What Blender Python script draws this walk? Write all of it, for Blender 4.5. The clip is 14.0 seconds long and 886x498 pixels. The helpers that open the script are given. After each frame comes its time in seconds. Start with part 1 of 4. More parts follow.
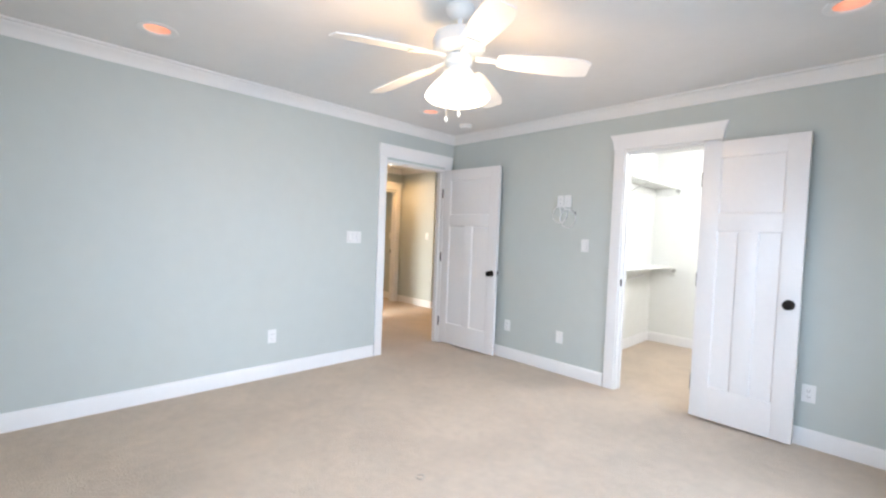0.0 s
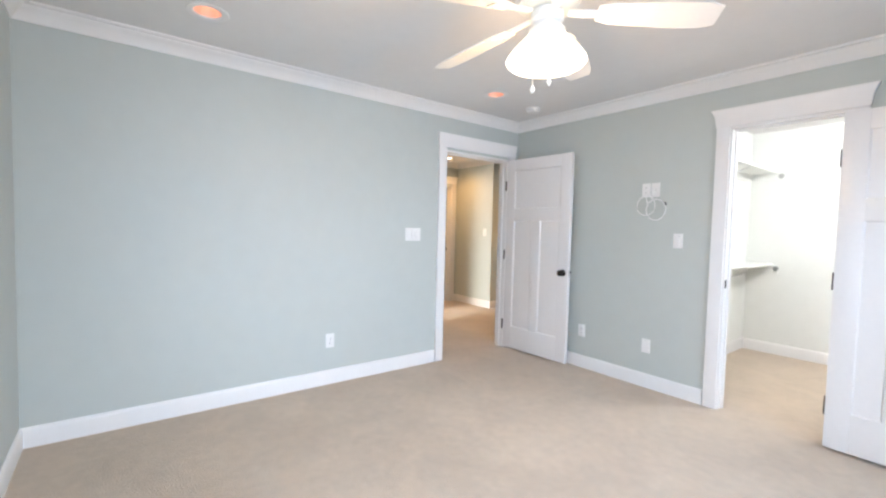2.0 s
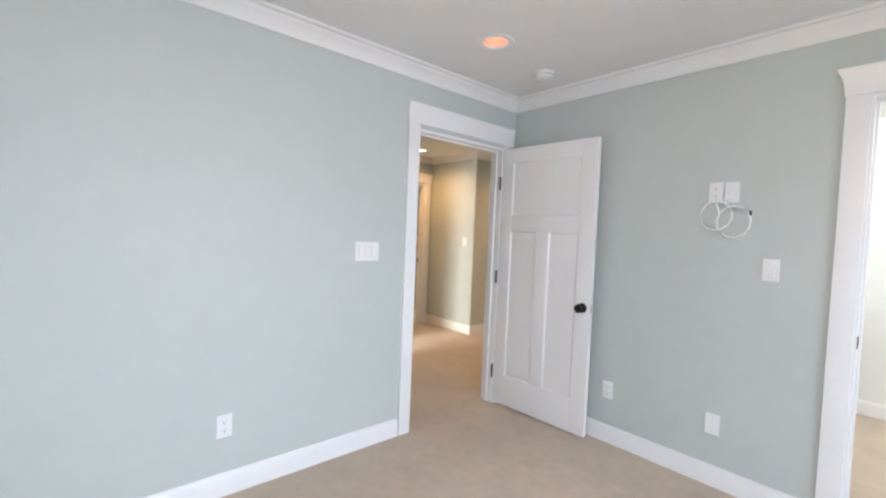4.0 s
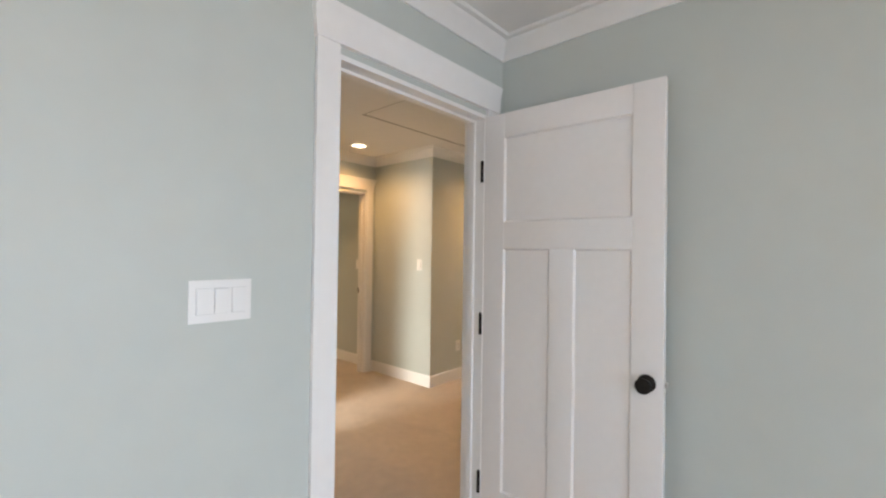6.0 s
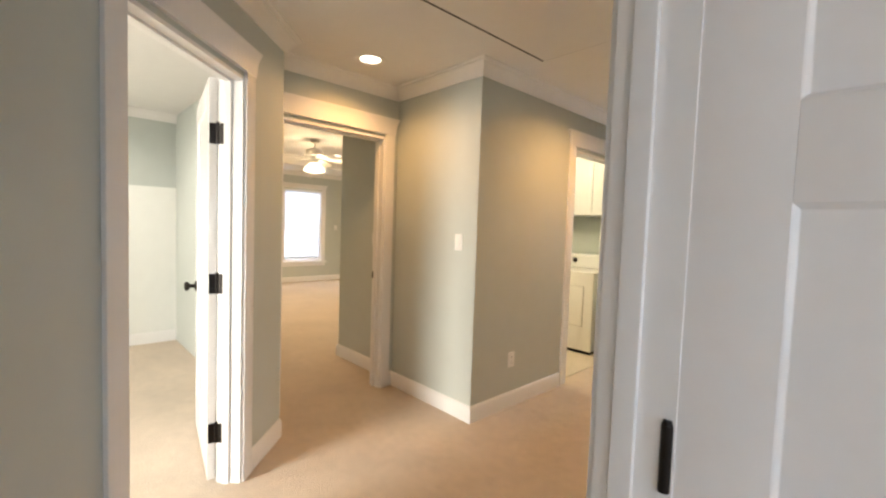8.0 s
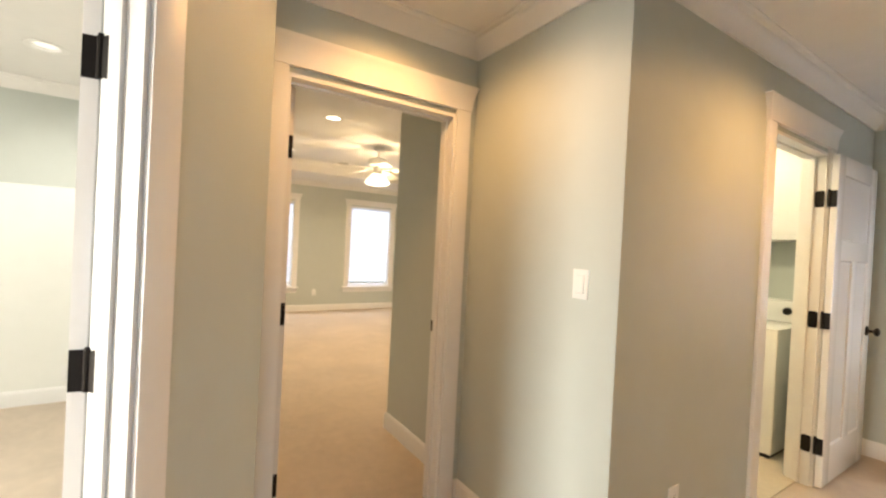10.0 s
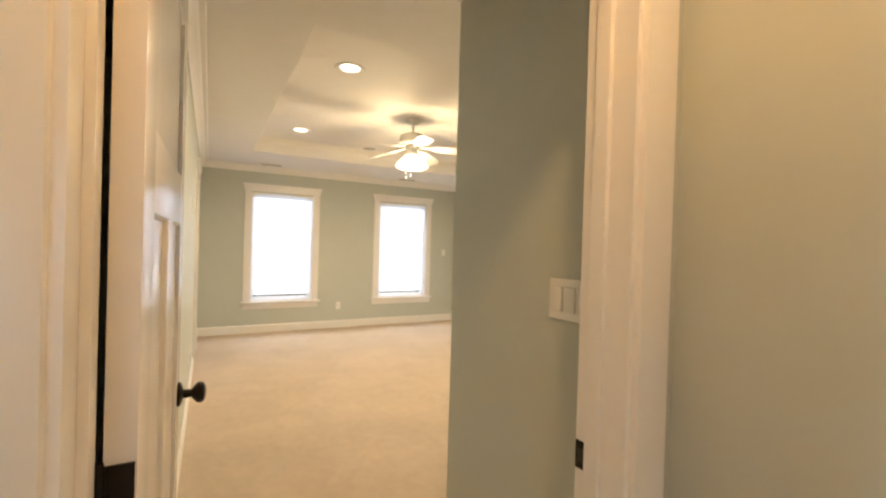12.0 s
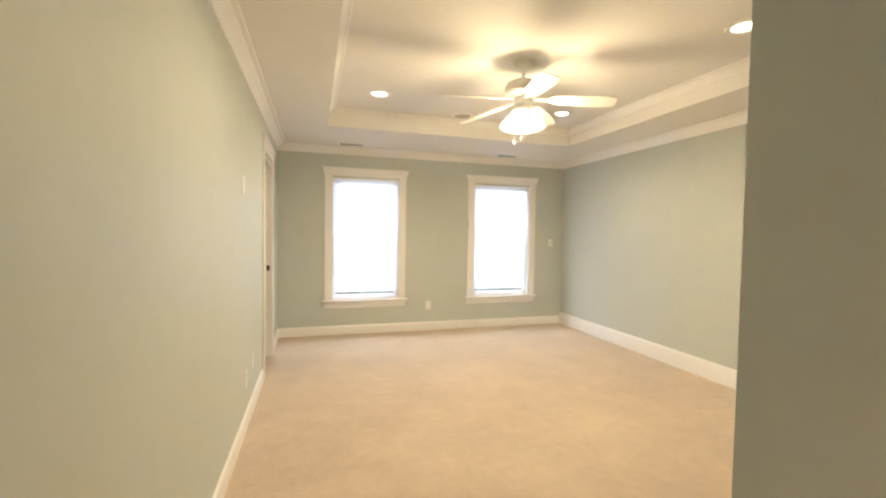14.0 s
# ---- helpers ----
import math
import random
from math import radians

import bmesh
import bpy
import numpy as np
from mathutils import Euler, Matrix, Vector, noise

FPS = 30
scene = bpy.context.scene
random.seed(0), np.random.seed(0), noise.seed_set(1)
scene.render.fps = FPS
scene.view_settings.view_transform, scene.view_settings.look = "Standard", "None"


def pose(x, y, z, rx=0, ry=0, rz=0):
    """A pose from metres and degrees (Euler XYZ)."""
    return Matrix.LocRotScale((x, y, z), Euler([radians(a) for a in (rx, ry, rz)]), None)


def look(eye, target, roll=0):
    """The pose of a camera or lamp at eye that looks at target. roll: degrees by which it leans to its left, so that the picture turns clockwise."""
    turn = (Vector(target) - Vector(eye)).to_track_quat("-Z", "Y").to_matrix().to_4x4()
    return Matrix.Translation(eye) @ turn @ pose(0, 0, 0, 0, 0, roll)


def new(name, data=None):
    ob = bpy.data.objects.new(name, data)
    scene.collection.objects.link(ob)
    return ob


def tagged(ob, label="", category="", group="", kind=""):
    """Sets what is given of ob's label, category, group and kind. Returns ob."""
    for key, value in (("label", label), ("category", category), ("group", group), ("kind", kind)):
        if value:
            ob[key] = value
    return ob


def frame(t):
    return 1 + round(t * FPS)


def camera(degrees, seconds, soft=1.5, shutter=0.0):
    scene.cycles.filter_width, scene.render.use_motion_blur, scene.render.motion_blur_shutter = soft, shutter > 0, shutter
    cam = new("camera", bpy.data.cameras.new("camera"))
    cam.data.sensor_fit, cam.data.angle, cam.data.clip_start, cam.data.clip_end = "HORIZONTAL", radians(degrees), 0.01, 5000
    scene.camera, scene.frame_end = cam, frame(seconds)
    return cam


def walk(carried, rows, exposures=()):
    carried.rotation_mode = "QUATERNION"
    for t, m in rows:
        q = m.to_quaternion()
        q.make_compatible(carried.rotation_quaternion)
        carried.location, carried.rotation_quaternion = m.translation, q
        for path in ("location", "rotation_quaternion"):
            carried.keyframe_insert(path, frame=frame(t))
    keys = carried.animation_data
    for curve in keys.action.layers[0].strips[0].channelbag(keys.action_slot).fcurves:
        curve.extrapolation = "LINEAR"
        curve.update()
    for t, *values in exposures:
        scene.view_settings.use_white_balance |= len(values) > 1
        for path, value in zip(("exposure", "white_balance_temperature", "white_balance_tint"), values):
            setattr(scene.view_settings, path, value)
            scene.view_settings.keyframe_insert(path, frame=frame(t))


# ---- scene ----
cam = camera(92.4, 14.0, soft=2.3)
PATH = [
    (0, (3.646, -3.668, 1.308), (2.212, -2.275, 1.235), 2.2),
    (0.5, (3.584, -3.706, 1.286), (2.098, -2.37, 1.207), 2.1),
    (1, (3.521, -3.709, 1.275), (1.988, -2.427, 1.189), 1.8),
    (1.5, (3.428, -3.655, 1.288), (1.88, -2.393, 1.194), 1.6),
    (2, (3.288, -3.538, 1.3), (1.704, -2.321, 1.203), 1.4),
    (2.5, (3.097, -3.356, 1.324), (1.473, -2.194, 1.215), 1.4),
    (3, (2.794, -3.198, 1.322), (1.194, -2.002, 1.221), 2.0),
    (3.5, (2.516, -2.976, 1.345), (0.97, -1.711, 1.264), 2.3),
    (3.7, (2.42, -2.88, 1.378), (0.891, -1.593, 1.291), 2.3),
    (5.8, (1.36, -1.948, 1.371), (0.025, -0.46, 1.402), 1.1),
    (6, (1.246, -1.837, 1.378), (-0.088, -0.347, 1.397), 0.8),
    (6.5, (0.969, -1.57, 1.362), (-0.371, -0.085, 1.349), 1.1),
    (7, (0.684, -1.313, 1.363), (-0.679, 0.149, 1.297), 0.8),
    (7.2, (0.572, -1.216, 1.356), (-0.799, 0.238, 1.274), 1.2),
    (9.3, (-0.403, -0.251, 1.367), (-2.031, 0.909, 1.308), 2.4),
    (9.5, (-0.526, -0.19, 1.365), (-2.173, 0.944, 1.321), 2.6),
    (10, (-0.816, -0.031, 1.374), (-2.496, 1.055, 1.357), 2.9),
    (10.5, (-1.134, 0.127, 1.365), (-2.83, 1.187, 1.374), 3.1),
    (11, (-1.462, 0.246, 1.363), (-3.185, 1.26, 1.377), 3.1),
    (11.5, (-1.818, 0.367, 1.366), (-3.551, 1.365, 1.373), 2.8),
    (12, (-2.133, 0.493, 1.366), (-3.886, 1.457, 1.351), 1.7),
    (12.5, (-2.441, 0.603, 1.359), (-4.23, 1.495, 1.328), 1.1),
    (13, (-2.718, 0.702, 1.354), (-4.557, 1.487, 1.303), 0.6),
    (13.5, (-2.995, 0.776, 1.366), (-4.888, 1.414, 1.296), 0.5),
    (14, (-3.207, 0.813, 1.364), (-5.12, 1.389, 1.289), 0.9),
]
EXPO = [(0.0, 0.04, 6560, 13.8), (3.5, -0.02, 6580, 13.8), (6.0, -0.25, 7000, 13.5), (7.2, -0.25, 7120, 13.5), (9.3, -0.05, 6800, 11.5), (10.5, -0.17, 7120, 11.5),
        (11.0, -0.26, 7180, 11.5), (11.5, -0.19, 7130, 11), (12.0, -0.10, 6800, 10), (12.5, -0.07, 6550, 9), (13.0, -0.05, 6450, 7.5), (13.5, -0.05, 6430, 7), (14.0, -0.05, 6400, 7)]
walk(cam, [(t, look(eye, target, roll)) for t, eye, target, roll in PATH], EXPO)

# ---------------------------------------------------------------- world, sun, large lights
H = 2.455            # ceiling height
TH = 0.115           # wall thickness
world = bpy.data.worlds.new("sky")
scene.world = world
world.use_nodes = True
wn = world.node_tree
sky = wn.nodes.new("ShaderNodeTexSky")
sky.sky_type = 'NISHITA'
sky.sun_disc = False
sky.sun_elevation = radians(64)
sky.sun_rotation = radians(0)
wn.links.new(sky.outputs[0], wn.nodes["Background"].inputs[0])
wn.nodes["Background"].inputs[1].default_value = 0.15

sun_data = bpy.data.lights.new("sun", 'SUN')
sun_data.energy = 1.0
sun_data.angle = radians(12)
sun_data.color = (1.0, 0.95, 0.88)
sun = new("sun", sun_data)
sun.matrix_world = look((0, 0, 0), (0.1, -0.42, -0.9))


def window_lamp(x, y, z, w, h, watts, color, heading, fall=0.0, spread=180):
    """Sky light entering a window opening; heading: compass angle of the way it shines, degrees from +y, anticlockwise."""
    d = bpy.data.lights.new("window_light", 'AREA')
    d.shape, d.size, d.size_y = 'RECTANGLE', w, h
    d.energy, d.color, d.spread = watts, color, radians(spread)
    ob = new("window_light", d)
    a = radians(heading)
    ob.matrix_world = look((x, y, z), (x - math.sin(a), y + math.cos(a), z - fall))
    return ob


DAY = (0.61, 0.785, 1.0)
WARM = (1.0, 0.545, 0.195)
# bedroom daylight: three lamps at added windows that stay out of view
window_lamp(4.36, -1.25, 1.30, 1.0, 1.5, 26, DAY, 90, 0.40, 115)
window_lamp(4.36, -2.75, 1.30, 1.0, 1.5, 26, DAY, 90, 0.40, 115)
window_lamp(2.8, -4.06, 1.30, 1.2, 1.5, 30, DAY, 0, 0.2)
window_lamp(-0.99, 4.30 + TH + 0.04, 1.49, 0.95, 1.2, 44, (0.80, 0.90, 1.0), 180)
window_lamp(-8.95 - TH - 0.04, 1.466, 1.32, 0.86, 1.50, 44, (0.84, 0.90, 1.0), -90)
window_lamp(-8.95 - TH - 0.04, 3.441, 1.32, 0.86, 1.50, 44, (0.84, 0.90, 1.0), -90)
window_lamp(-1.65, -3.98, 1.35, 1.2, 1.5, 100, (0.98, 1.0, 0.94), -4, 0.40, 100)
# extra lamp at an added unseen window, brightens the side room floor
window_lamp(-3.95, -3.98, 1.35, 1.1, 1.5, 56, (0.96, 1.0, 0.95), -10, 0.8)


def bulb(x, y, z, watts, color, radius=0.04):
    d = bpy.data.lights.new("bulb", 'POINT')
    d.energy, d.color, d.shadow_soft_size = watts, color, radius
    ob = new("bulb", d)
    ob.location = (x, y, z)
    return ob


def spot(x, y, z, watts, color, spread=120):
    d = bpy.data.lights.new("lamp_beam", 'SPOT')
    d.energy, d.color, d.spot_size, d.spot_blend, d.shadow_soft_size = watts, color, radians(spread), 0.85, 0.05
    ob = new("lamp_beam", d)
    ob.matrix_world = look((x, y, z), (x + 0.0001, y, z - 1))
    return ob


# ---------------------------------------------------------------- materials
def mat(name, base, rough=0.6, metal=0.0, var=0.05, scale=6.0, fine=60.0, bump=0.05, bump_scale=200.0, emit=None, strength=0.0, trans=0.0, coat=0.0, depth=0.002):
    m = bpy.data.materials.new(name)
    m.use_nodes = True
    nt = m.node_tree
    b = nt.nodes["Principled BSDF"]
    b.inputs["Roughness"].default_value = rough
    b.inputs["Metallic"].default_value = metal
    b.inputs["Transmission Weight"].default_value = trans
    b.inputs["Coat Weight"].default_value = coat
    geo = nt.nodes.new("ShaderNodeTexCoord")
    n1 = nt.nodes.new("ShaderNodeTexNoise")
    n1.inputs["Scale"].default_value = scale
    n1.inputs["Detail"].default_value = 4
    n2 = nt.nodes.new("ShaderNodeTexNoise")
    n2.inputs["Scale"].default_value = fine
    n2.inputs["Detail"].default_value = 3
    add = nt.nodes.new("ShaderNodeMath")
    add.operation = 'ADD'
    ramp = nt.nodes.new("ShaderNodeMapRange")
    ramp.inputs[1].default_value, ramp.inputs[2].default_value = 0.6, 1.4
    ramp.inputs[3].default_value, ramp.inputs[4].default_value = 1 - var, 1 + var
    mul = nt.nodes.new("ShaderNodeVectorMath")
    mul.operation = 'MULTIPLY'
    mul.inputs[0].default_value = base
    for n in (n1, n2):
        nt.links.new(geo.outputs["Object"], n.inputs["Vector"])
    nt.links.new(n1.outputs[0], add.inputs[0])
    nt.links.new(n2.outputs[0], add.inputs[1])
    nt.links.new(add.outputs[0], ramp.inputs[0])
    nt.links.new(ramp.outputs[0], mul.inputs[1])
    nt.links.new(mul.outputs[0], b.inputs["Base Color"])
    if bump:
        n3 = nt.nodes.new("ShaderNodeTexNoise")
        n3.inputs["Scale"].default_value = bump_scale
        n3.inputs["Detail"].default_value = 2
        bp = nt.nodes.new("ShaderNodeBump")
        bp.inputs["Strength"].default_value = bump
        bp.inputs["Distance"].default_value = depth
        nt.links.new(geo.outputs["Object"], n3.inputs["Vector"])
        nt.links.new(n3.outputs[0], bp.inputs["Height"])
        nt.links.new(bp.outputs[0], b.inputs["Normal"])
    if emit:
        b.inputs["Emission Color"].default_value = (*emit, 1)
        b.inputs["Emission Strength"].default_value = strength
    return m


PAINT = mat("sage_grey_wall_paint", (0.531, 0.569, 0.543), 0.5, var=0.025, scale=1.2, fine=9, bump=0.12, bump_scale=120, depth=0.001)
WHITE_WALL = mat("white_wall_paint", (0.82, 0.83, 0.80), 0.6, var=0.02, scale=1.2, fine=9, bump=0.1, bump_scale=120, depth=0.001)
CEIL = mat("ceiling_paint", (0.80, 0.79, 0.78), 0.75, var=0.02, scale=1.0, fine=12, bump=0.15, bump_scale=90, depth=0.001)
TRIM = mat("white_trim_paint", (0.84, 0.83, 0.82), 0.32, var=0.02, scale=3, fine=25, bump=0.04, bump_scale=60, depth=0.001)
DOORP = mat("white_door_paint", (0.82, 0.80, 0.79), 0.22, var=0.02, scale=3, fine=30, bump=0.05, bump_scale=70, depth=0.001)
BRONZE = mat("oil_rubbed_bronze", (0.018, 0.014, 0.012), 0.38, 0.7, var=0.25, scale=30, fine=200, bump=0.03)
PLASTIC = mat("white_plastic", (0.83, 0.83, 0.82), 0.35, var=0.01, bump=0)
GAP = mat("shadow_gap_grey", (0.36, 0.36, 0.35), 0.6, var=0.05, bump=0)
DUCT = mat("duct_grey", (0.24, 0.225, 0.205), 0.7, var=0.1, bump=0)
DARK = mat("dark_slot", (0.02, 0.02, 0.02), 0.6, var=0.1, bump=0)
STEEL = mat("brushed_steel", (0.55, 0.55, 0.54), 0.3, 1.0, var=0.05, bump=0.03)
PALE_PINE = mat("sanded_pine", (0.74, 0.60, 0.38), 0.45, var=0.10, scale=8, fine=60, bump=0.05)
FANW = mat("white_fan_enamel", (0.82, 0.81, 0.78), 0.35, var=0.02, bump=0.02)
APPL = mat("appliance_enamel", (0.85, 0.85, 0.83), 0.22, var=0.01, bump=0)
VINYL = mat("pale_vinyl_tile", (0.62, 0.55, 0.44), 0.4, var=0.08, scale=3, fine=30, bump=0.05)
SLAT = mat("white_blind_slat", (0.85, 0.86, 0.88), 0.4, var=0.02, bump=0.02)
nt = SLAT.node_tree
tr = nt.nodes.new("ShaderNodeBsdfTranslucent")
tr.inputs[0].default_value = (0.80, 0.84, 0.90, 1)
mx = nt.nodes.new("ShaderNodeMixShader")
mx.inputs[0].default_value = 0.50
nt.links.new(nt.nodes["Principled BSDF"].outputs[0], mx.inputs[1])
nt.links.new(tr.outputs[0], mx.inputs[2])
nt.links.new(mx.outputs[0], nt.nodes["Material Output"].inputs["Surface"])
GRASS = mat("lawn", (0.10, 0.13, 0.06), 0.9, var=0.3, scale=0.3, fine=3, bump=0.3, bump_scale=2)
SHADE = mat("lit_opal_glass_shade", (0.9, 0.88, 0.82), 0.3, var=0.0, bump=0, emit=(1.0, 0.84, 0.58), strength=5.0)
LAMP = mat("lit_lamp_lens", (0.9, 0.9, 0.88), 0.4, var=0.0, bump=0, emit=(1.0, 0.88, 0.70), strength=9.0)
LAMP_DIM = mat("dim_lamp_lens", (0.8, 0.7, 0.66), 0.4, var=0.0, bump=0, emit=(1.0, 0.70, 0.52), strength=4.5)
LAMP_SIDE = mat("pale_lamp_lens", (0.9, 0.9, 0.88), 0.4, var=0.0, bump=0, emit=(1.0, 0.96, 0.88), strength=0.8)
# the bulb's pinkish glow is put into the baffle's base colour
BAFFLE = mat("pink_glow_baffle", (0.80, 0.52, 0.42), 0.35, 0.2, var=0.03, bump=0)
GLASS = mat("window_glass", (1, 1, 1), 0.0, var=0.0, bump=0, trans=1.0)


def carpet_material():
    m = mat("beige_carpet", (0.588, 0.470, 0.355), 0.95, var=0.10, scale=1.5, fine=16, bump=0.0)
    nt = m.node_tree
    b = nt.nodes["Principled BSDF"]
    co = nt.nodes["Texture Coordinate"]
    v = nt.nodes.new("ShaderNodeTexVoronoi")
    v.inputs["Scale"].default_value = 170
    n = nt.nodes.new("ShaderNodeTexNoise")
    n.inputs["Scale"].default_value = 14
    n.inputs["Detail"].default_value = 6
    n.inputs["Roughness"].default_value = 0.7
    a = nt.nodes.new("ShaderNodeMath")
    a.operation = 'MULTIPLY_ADD'
    a.inputs[1].default_value = 1.6
    bp = nt.nodes.new("ShaderNodeBump")
    bp.inputs["Strength"].default_value = 0.8
    bp.inputs["Distance"].default_value = 0.006
    for q in (v, n):
        nt.links.new(co.outputs["Object"], q.inputs["Vector"])
    nt.links.new(n.outputs[0], a.inputs[0])
    nt.links.new(v.outputs["Distance"], a.inputs[2])
    nt.links.new(a.outputs[0], bp.inputs["Height"])
    nt.links.new(bp.outputs[0], b.inputs["Normal"])
    nap = nt.nodes.new("ShaderNodeTexNoise")
    nap.inputs["Scale"].default_value = 2.3
    nap.inputs["Detail"].default_value = 7
    nap.inputs["Roughness"].default_value = 0.62
    nap.inputs["Distortion"].default_value = 0.5
    span = nt.nodes.new("ShaderNodeMapRange")
    span.inputs[1].default_value, span.inputs[2].default_value = 0.34, 0.66
    span.inputs[3].default_value, span.inputs[4].default_value = 0.92, 1.06
    tread = nt.nodes.new("ShaderNodeVectorMath")
    tread.operation = 'MULTIPLY'
    nt.links.new(co.outputs["Object"], nap.inputs["Vector"])
    nt.links.new(nap.outputs[0], span.inputs[0])
    nt.links.new(b.inputs["Base Color"].links[0].from_socket, tread.inputs[0])
    nt.links.new(span.outputs[0], tread.inputs[1])
    nt.links.new(tread.outputs[0], b.inputs["Base Color"])
    b.inputs["Sheen Weight"].default_value = 0.25
    b.inputs["Sheen Roughness"].default_value = 0.6
    return m


CARPET = carpet_material()


# ---------------------------------------------------------------- mesh helpers
def box(bm, x0, x1, y0, y1, z0, z1, bevel=0.0, m=None):
    r = bmesh.ops.create_cube(bm, size=1)
    vs = r["verts"]
    t = Matrix.Translation(((x0 + x1) / 2, (y0 + y1) / 2, (z0 + z1) / 2)) @ Matrix.Diagonal((abs(x1 - x0), abs(y1 - y0), abs(z1 - z0), 1))
    bmesh.ops.transform(bm, matrix=t, verts=vs)
    if bevel:
        es = list({e for v in vs for e in v.link_edges})
        g = bmesh.ops.bevel(bm, geom=es, offset=bevel, segments=2, profile=0.7, affect='EDGES')
        vs = list({v for f in g["faces"] for v in f.verts} | {v for v in vs if v.is_valid})
    if m is not None:
        bmesh.ops.transform(bm, matrix=m, verts=vs)
    return vs


def lathe(bm, prof, seg=32, m=None, cap=True):
    """A turned body round z from (radius, height) pairs."""
    rings = []
    for r, z in prof:
        rings.append([bm.verts.new((r * math.cos(2 * math.pi * i / seg), r * math.sin(2 * math.pi * i / seg), z)) for i in range(seg)])
    for a, b in zip(rings, rings[1:]):
        for i in range(seg):
            bm.faces.new((a[i], a[(i + 1) % seg], b[(i + 1) % seg], b[i]))
    if cap:
        for ring in (rings[0], rings[-1]):
            try:
                bm.faces.new(ring)
            except ValueError:
                pass
    vs = [v for ring in rings for v in ring]
    if m is not None:
        bmesh.ops.transform(bm, matrix=m, verts=vs)
    return vs


def sweep(bm, pts, prof, closed=False):
    """A profile of (offset to the left of the way, z) pairs along a level line of (x, y) points, mitred."""
    n = len(pts)
    P = [Vector(p) for p in pts]
    rings = []
    for i in range(n):
        dirs = []
        if closed or i > 0:
            dirs.append((P[i] - P[i - 1]).normalized())
        if closed or i < n - 1:
            dirs.append((P[(i + 1) % n] - P[i]).normalized())
        ns = [Vector((-d.y, d.x)) for d in dirs]
        if len(ns) == 2:
            s = ns[0] + ns[1]
            off = s / max(0.2, s.dot(ns[0]))
        else:
            off = ns[0]
        rings.append([bm.verts.new((P[i].x + off.x * d, P[i].y + off.y * d, z)) for d, z in prof])
    k = len(prof)
    for i in range(n if closed else n - 1):
        a, b = rings[i], rings[(i + 1) % n]
        for j in range(k):
            bm.faces.new((a[j], a[(j + 1) % k], b[(j + 1) % k], b[j]))
    if not closed:
        bm.faces.new(rings[0])
        bm.faces.new(rings[-1])


def tube(bm, pts, r, seg=8, closed=False):
    P = [Vector(p) for p in pts]
    n = len(P)
    rings = []
    for i in range(n):
        a = P[i - 1] if (closed or i > 0) else P[i]
        b = P[(i + 1) % n] if (closed or i < n - 1) else P[i]
        d = (b - a).normalized()
        u = d.orthogonal().normalized() if abs(d.z) > 0.95 or abs(d.y) < 0.01 else d.cross(Vector((0, 1, 0))).normalized()
        w = d.cross(u)
        rings.append([bm.verts.new(P[i] + (u * math.cos(2 * math.pi * j / seg) + w * math.sin(2 * math.pi * j / seg)) * r) for j in range(seg)])
    for i in range(n if closed else n - 1):
        a, b = rings[i], rings[(i + 1) % n]
        for j in range(seg):
            bm.faces.new((a[j], a[(j + 1) % seg], b[(j + 1) % seg], b[j]))


def finish(bm, name, material, smooth=True):
    bmesh.ops.recalc_face_normals(bm, faces=bm.faces)
    me = bpy.data.meshes.new(name)
    bm.to_mesh(me)
    bm.free()
    me.materials.append(material)
    if smooth:
        for p in me.polygons:
            p.use_smooth = True
        me.set_sharp_from_angle(angle=radians(32))
    return me


def part(name, bm, material, parent, label=""):
    ob = new(name, finish(bm, name, material))
    ob.parent = parent
    if label:
        tagged(ob, label)
    return ob


def structure(name, bm, material, label):
    ob = new(name, finish(bm, name, material))
    return tagged(ob, label, kind="structure")


def thing(name, label, category, m=None, group=""):
    ob = new(name)
    ob.empty_display_size = 0.1
    if m is not None:
        ob.matrix_world = m
    return tagged(ob, label, category, group)


def face_pose(x, y, z, heading):
    """Pose of a thing on a wall: its -y side looks along heading (degrees of rotation round z; 0 looks to -y)."""
    return pose(x, y, z, 0, 0, heading)


# ---------------------------------------------------------------- structure
def wall(name, a, b, label, openings=(), material=PAINT, h=H, t=TH, z0=0.0):
    """A wall whose room face runs from a to b, its thickness to the left of that way; openings (s0, s1, z0, z1)."""
    a, b = Vector(a), Vector(b)
    d = (b - a)
    length = d.length
    m = Matrix.Translation((a.x, a.y, 0)) @ Matrix.Rotation(math.atan2(d.y, d.x), 4, 'Z')
    bm = bmesh.new()
    s = 0.0
    for s0, s1, q0, q1 in sorted(openings):
        box(bm, s, s0, 0, t, z0, h, m=m)
        if q0 > 0.001:
            box(bm, s0, s1, 0, t, z0, q0, m=m)
        box(bm, s0, s1, 0, t, q1, h, m=m)
        s = s1
    box(bm, s, length, 0, t, z0, h, m=m)
    return structure(name, bm, material, label)


DH = 2.06  # door opening height
# bedroom
B_Y0, B_X1 = -3.985, 4.30
wall("wall_bedroom_west", (0, -4.03), (0, 4.30), "pale sage painted wall between bedroom and hall", [(4.03 - 1.007, 4.03 - 0.135, 0, DH)])
wall("wall_bedroom_north", (0, 0), (B_X1, 0), "pale sage painted bedroom wall with the closet doorway", [(2.068, 2.712, 0, DH + 0.024)])
wall("wall_bedroom_east", (B_X1, 0.115), (B_X1, -4.03), "sage bedroom wall with two added unseen windows", [(0.115 + 0.75, 0.115 + 1.75, 0.5, 2.05), (0.115 + 2.25, 0.115 + 3.25, 0.5, 2.05)])
wall("wall_bedroom_south", (B_X1, B_Y0), (0, B_Y0), "sage bedroom wall with an added unseen window", [(0.9, 2.1, 0.5, 2.05)])
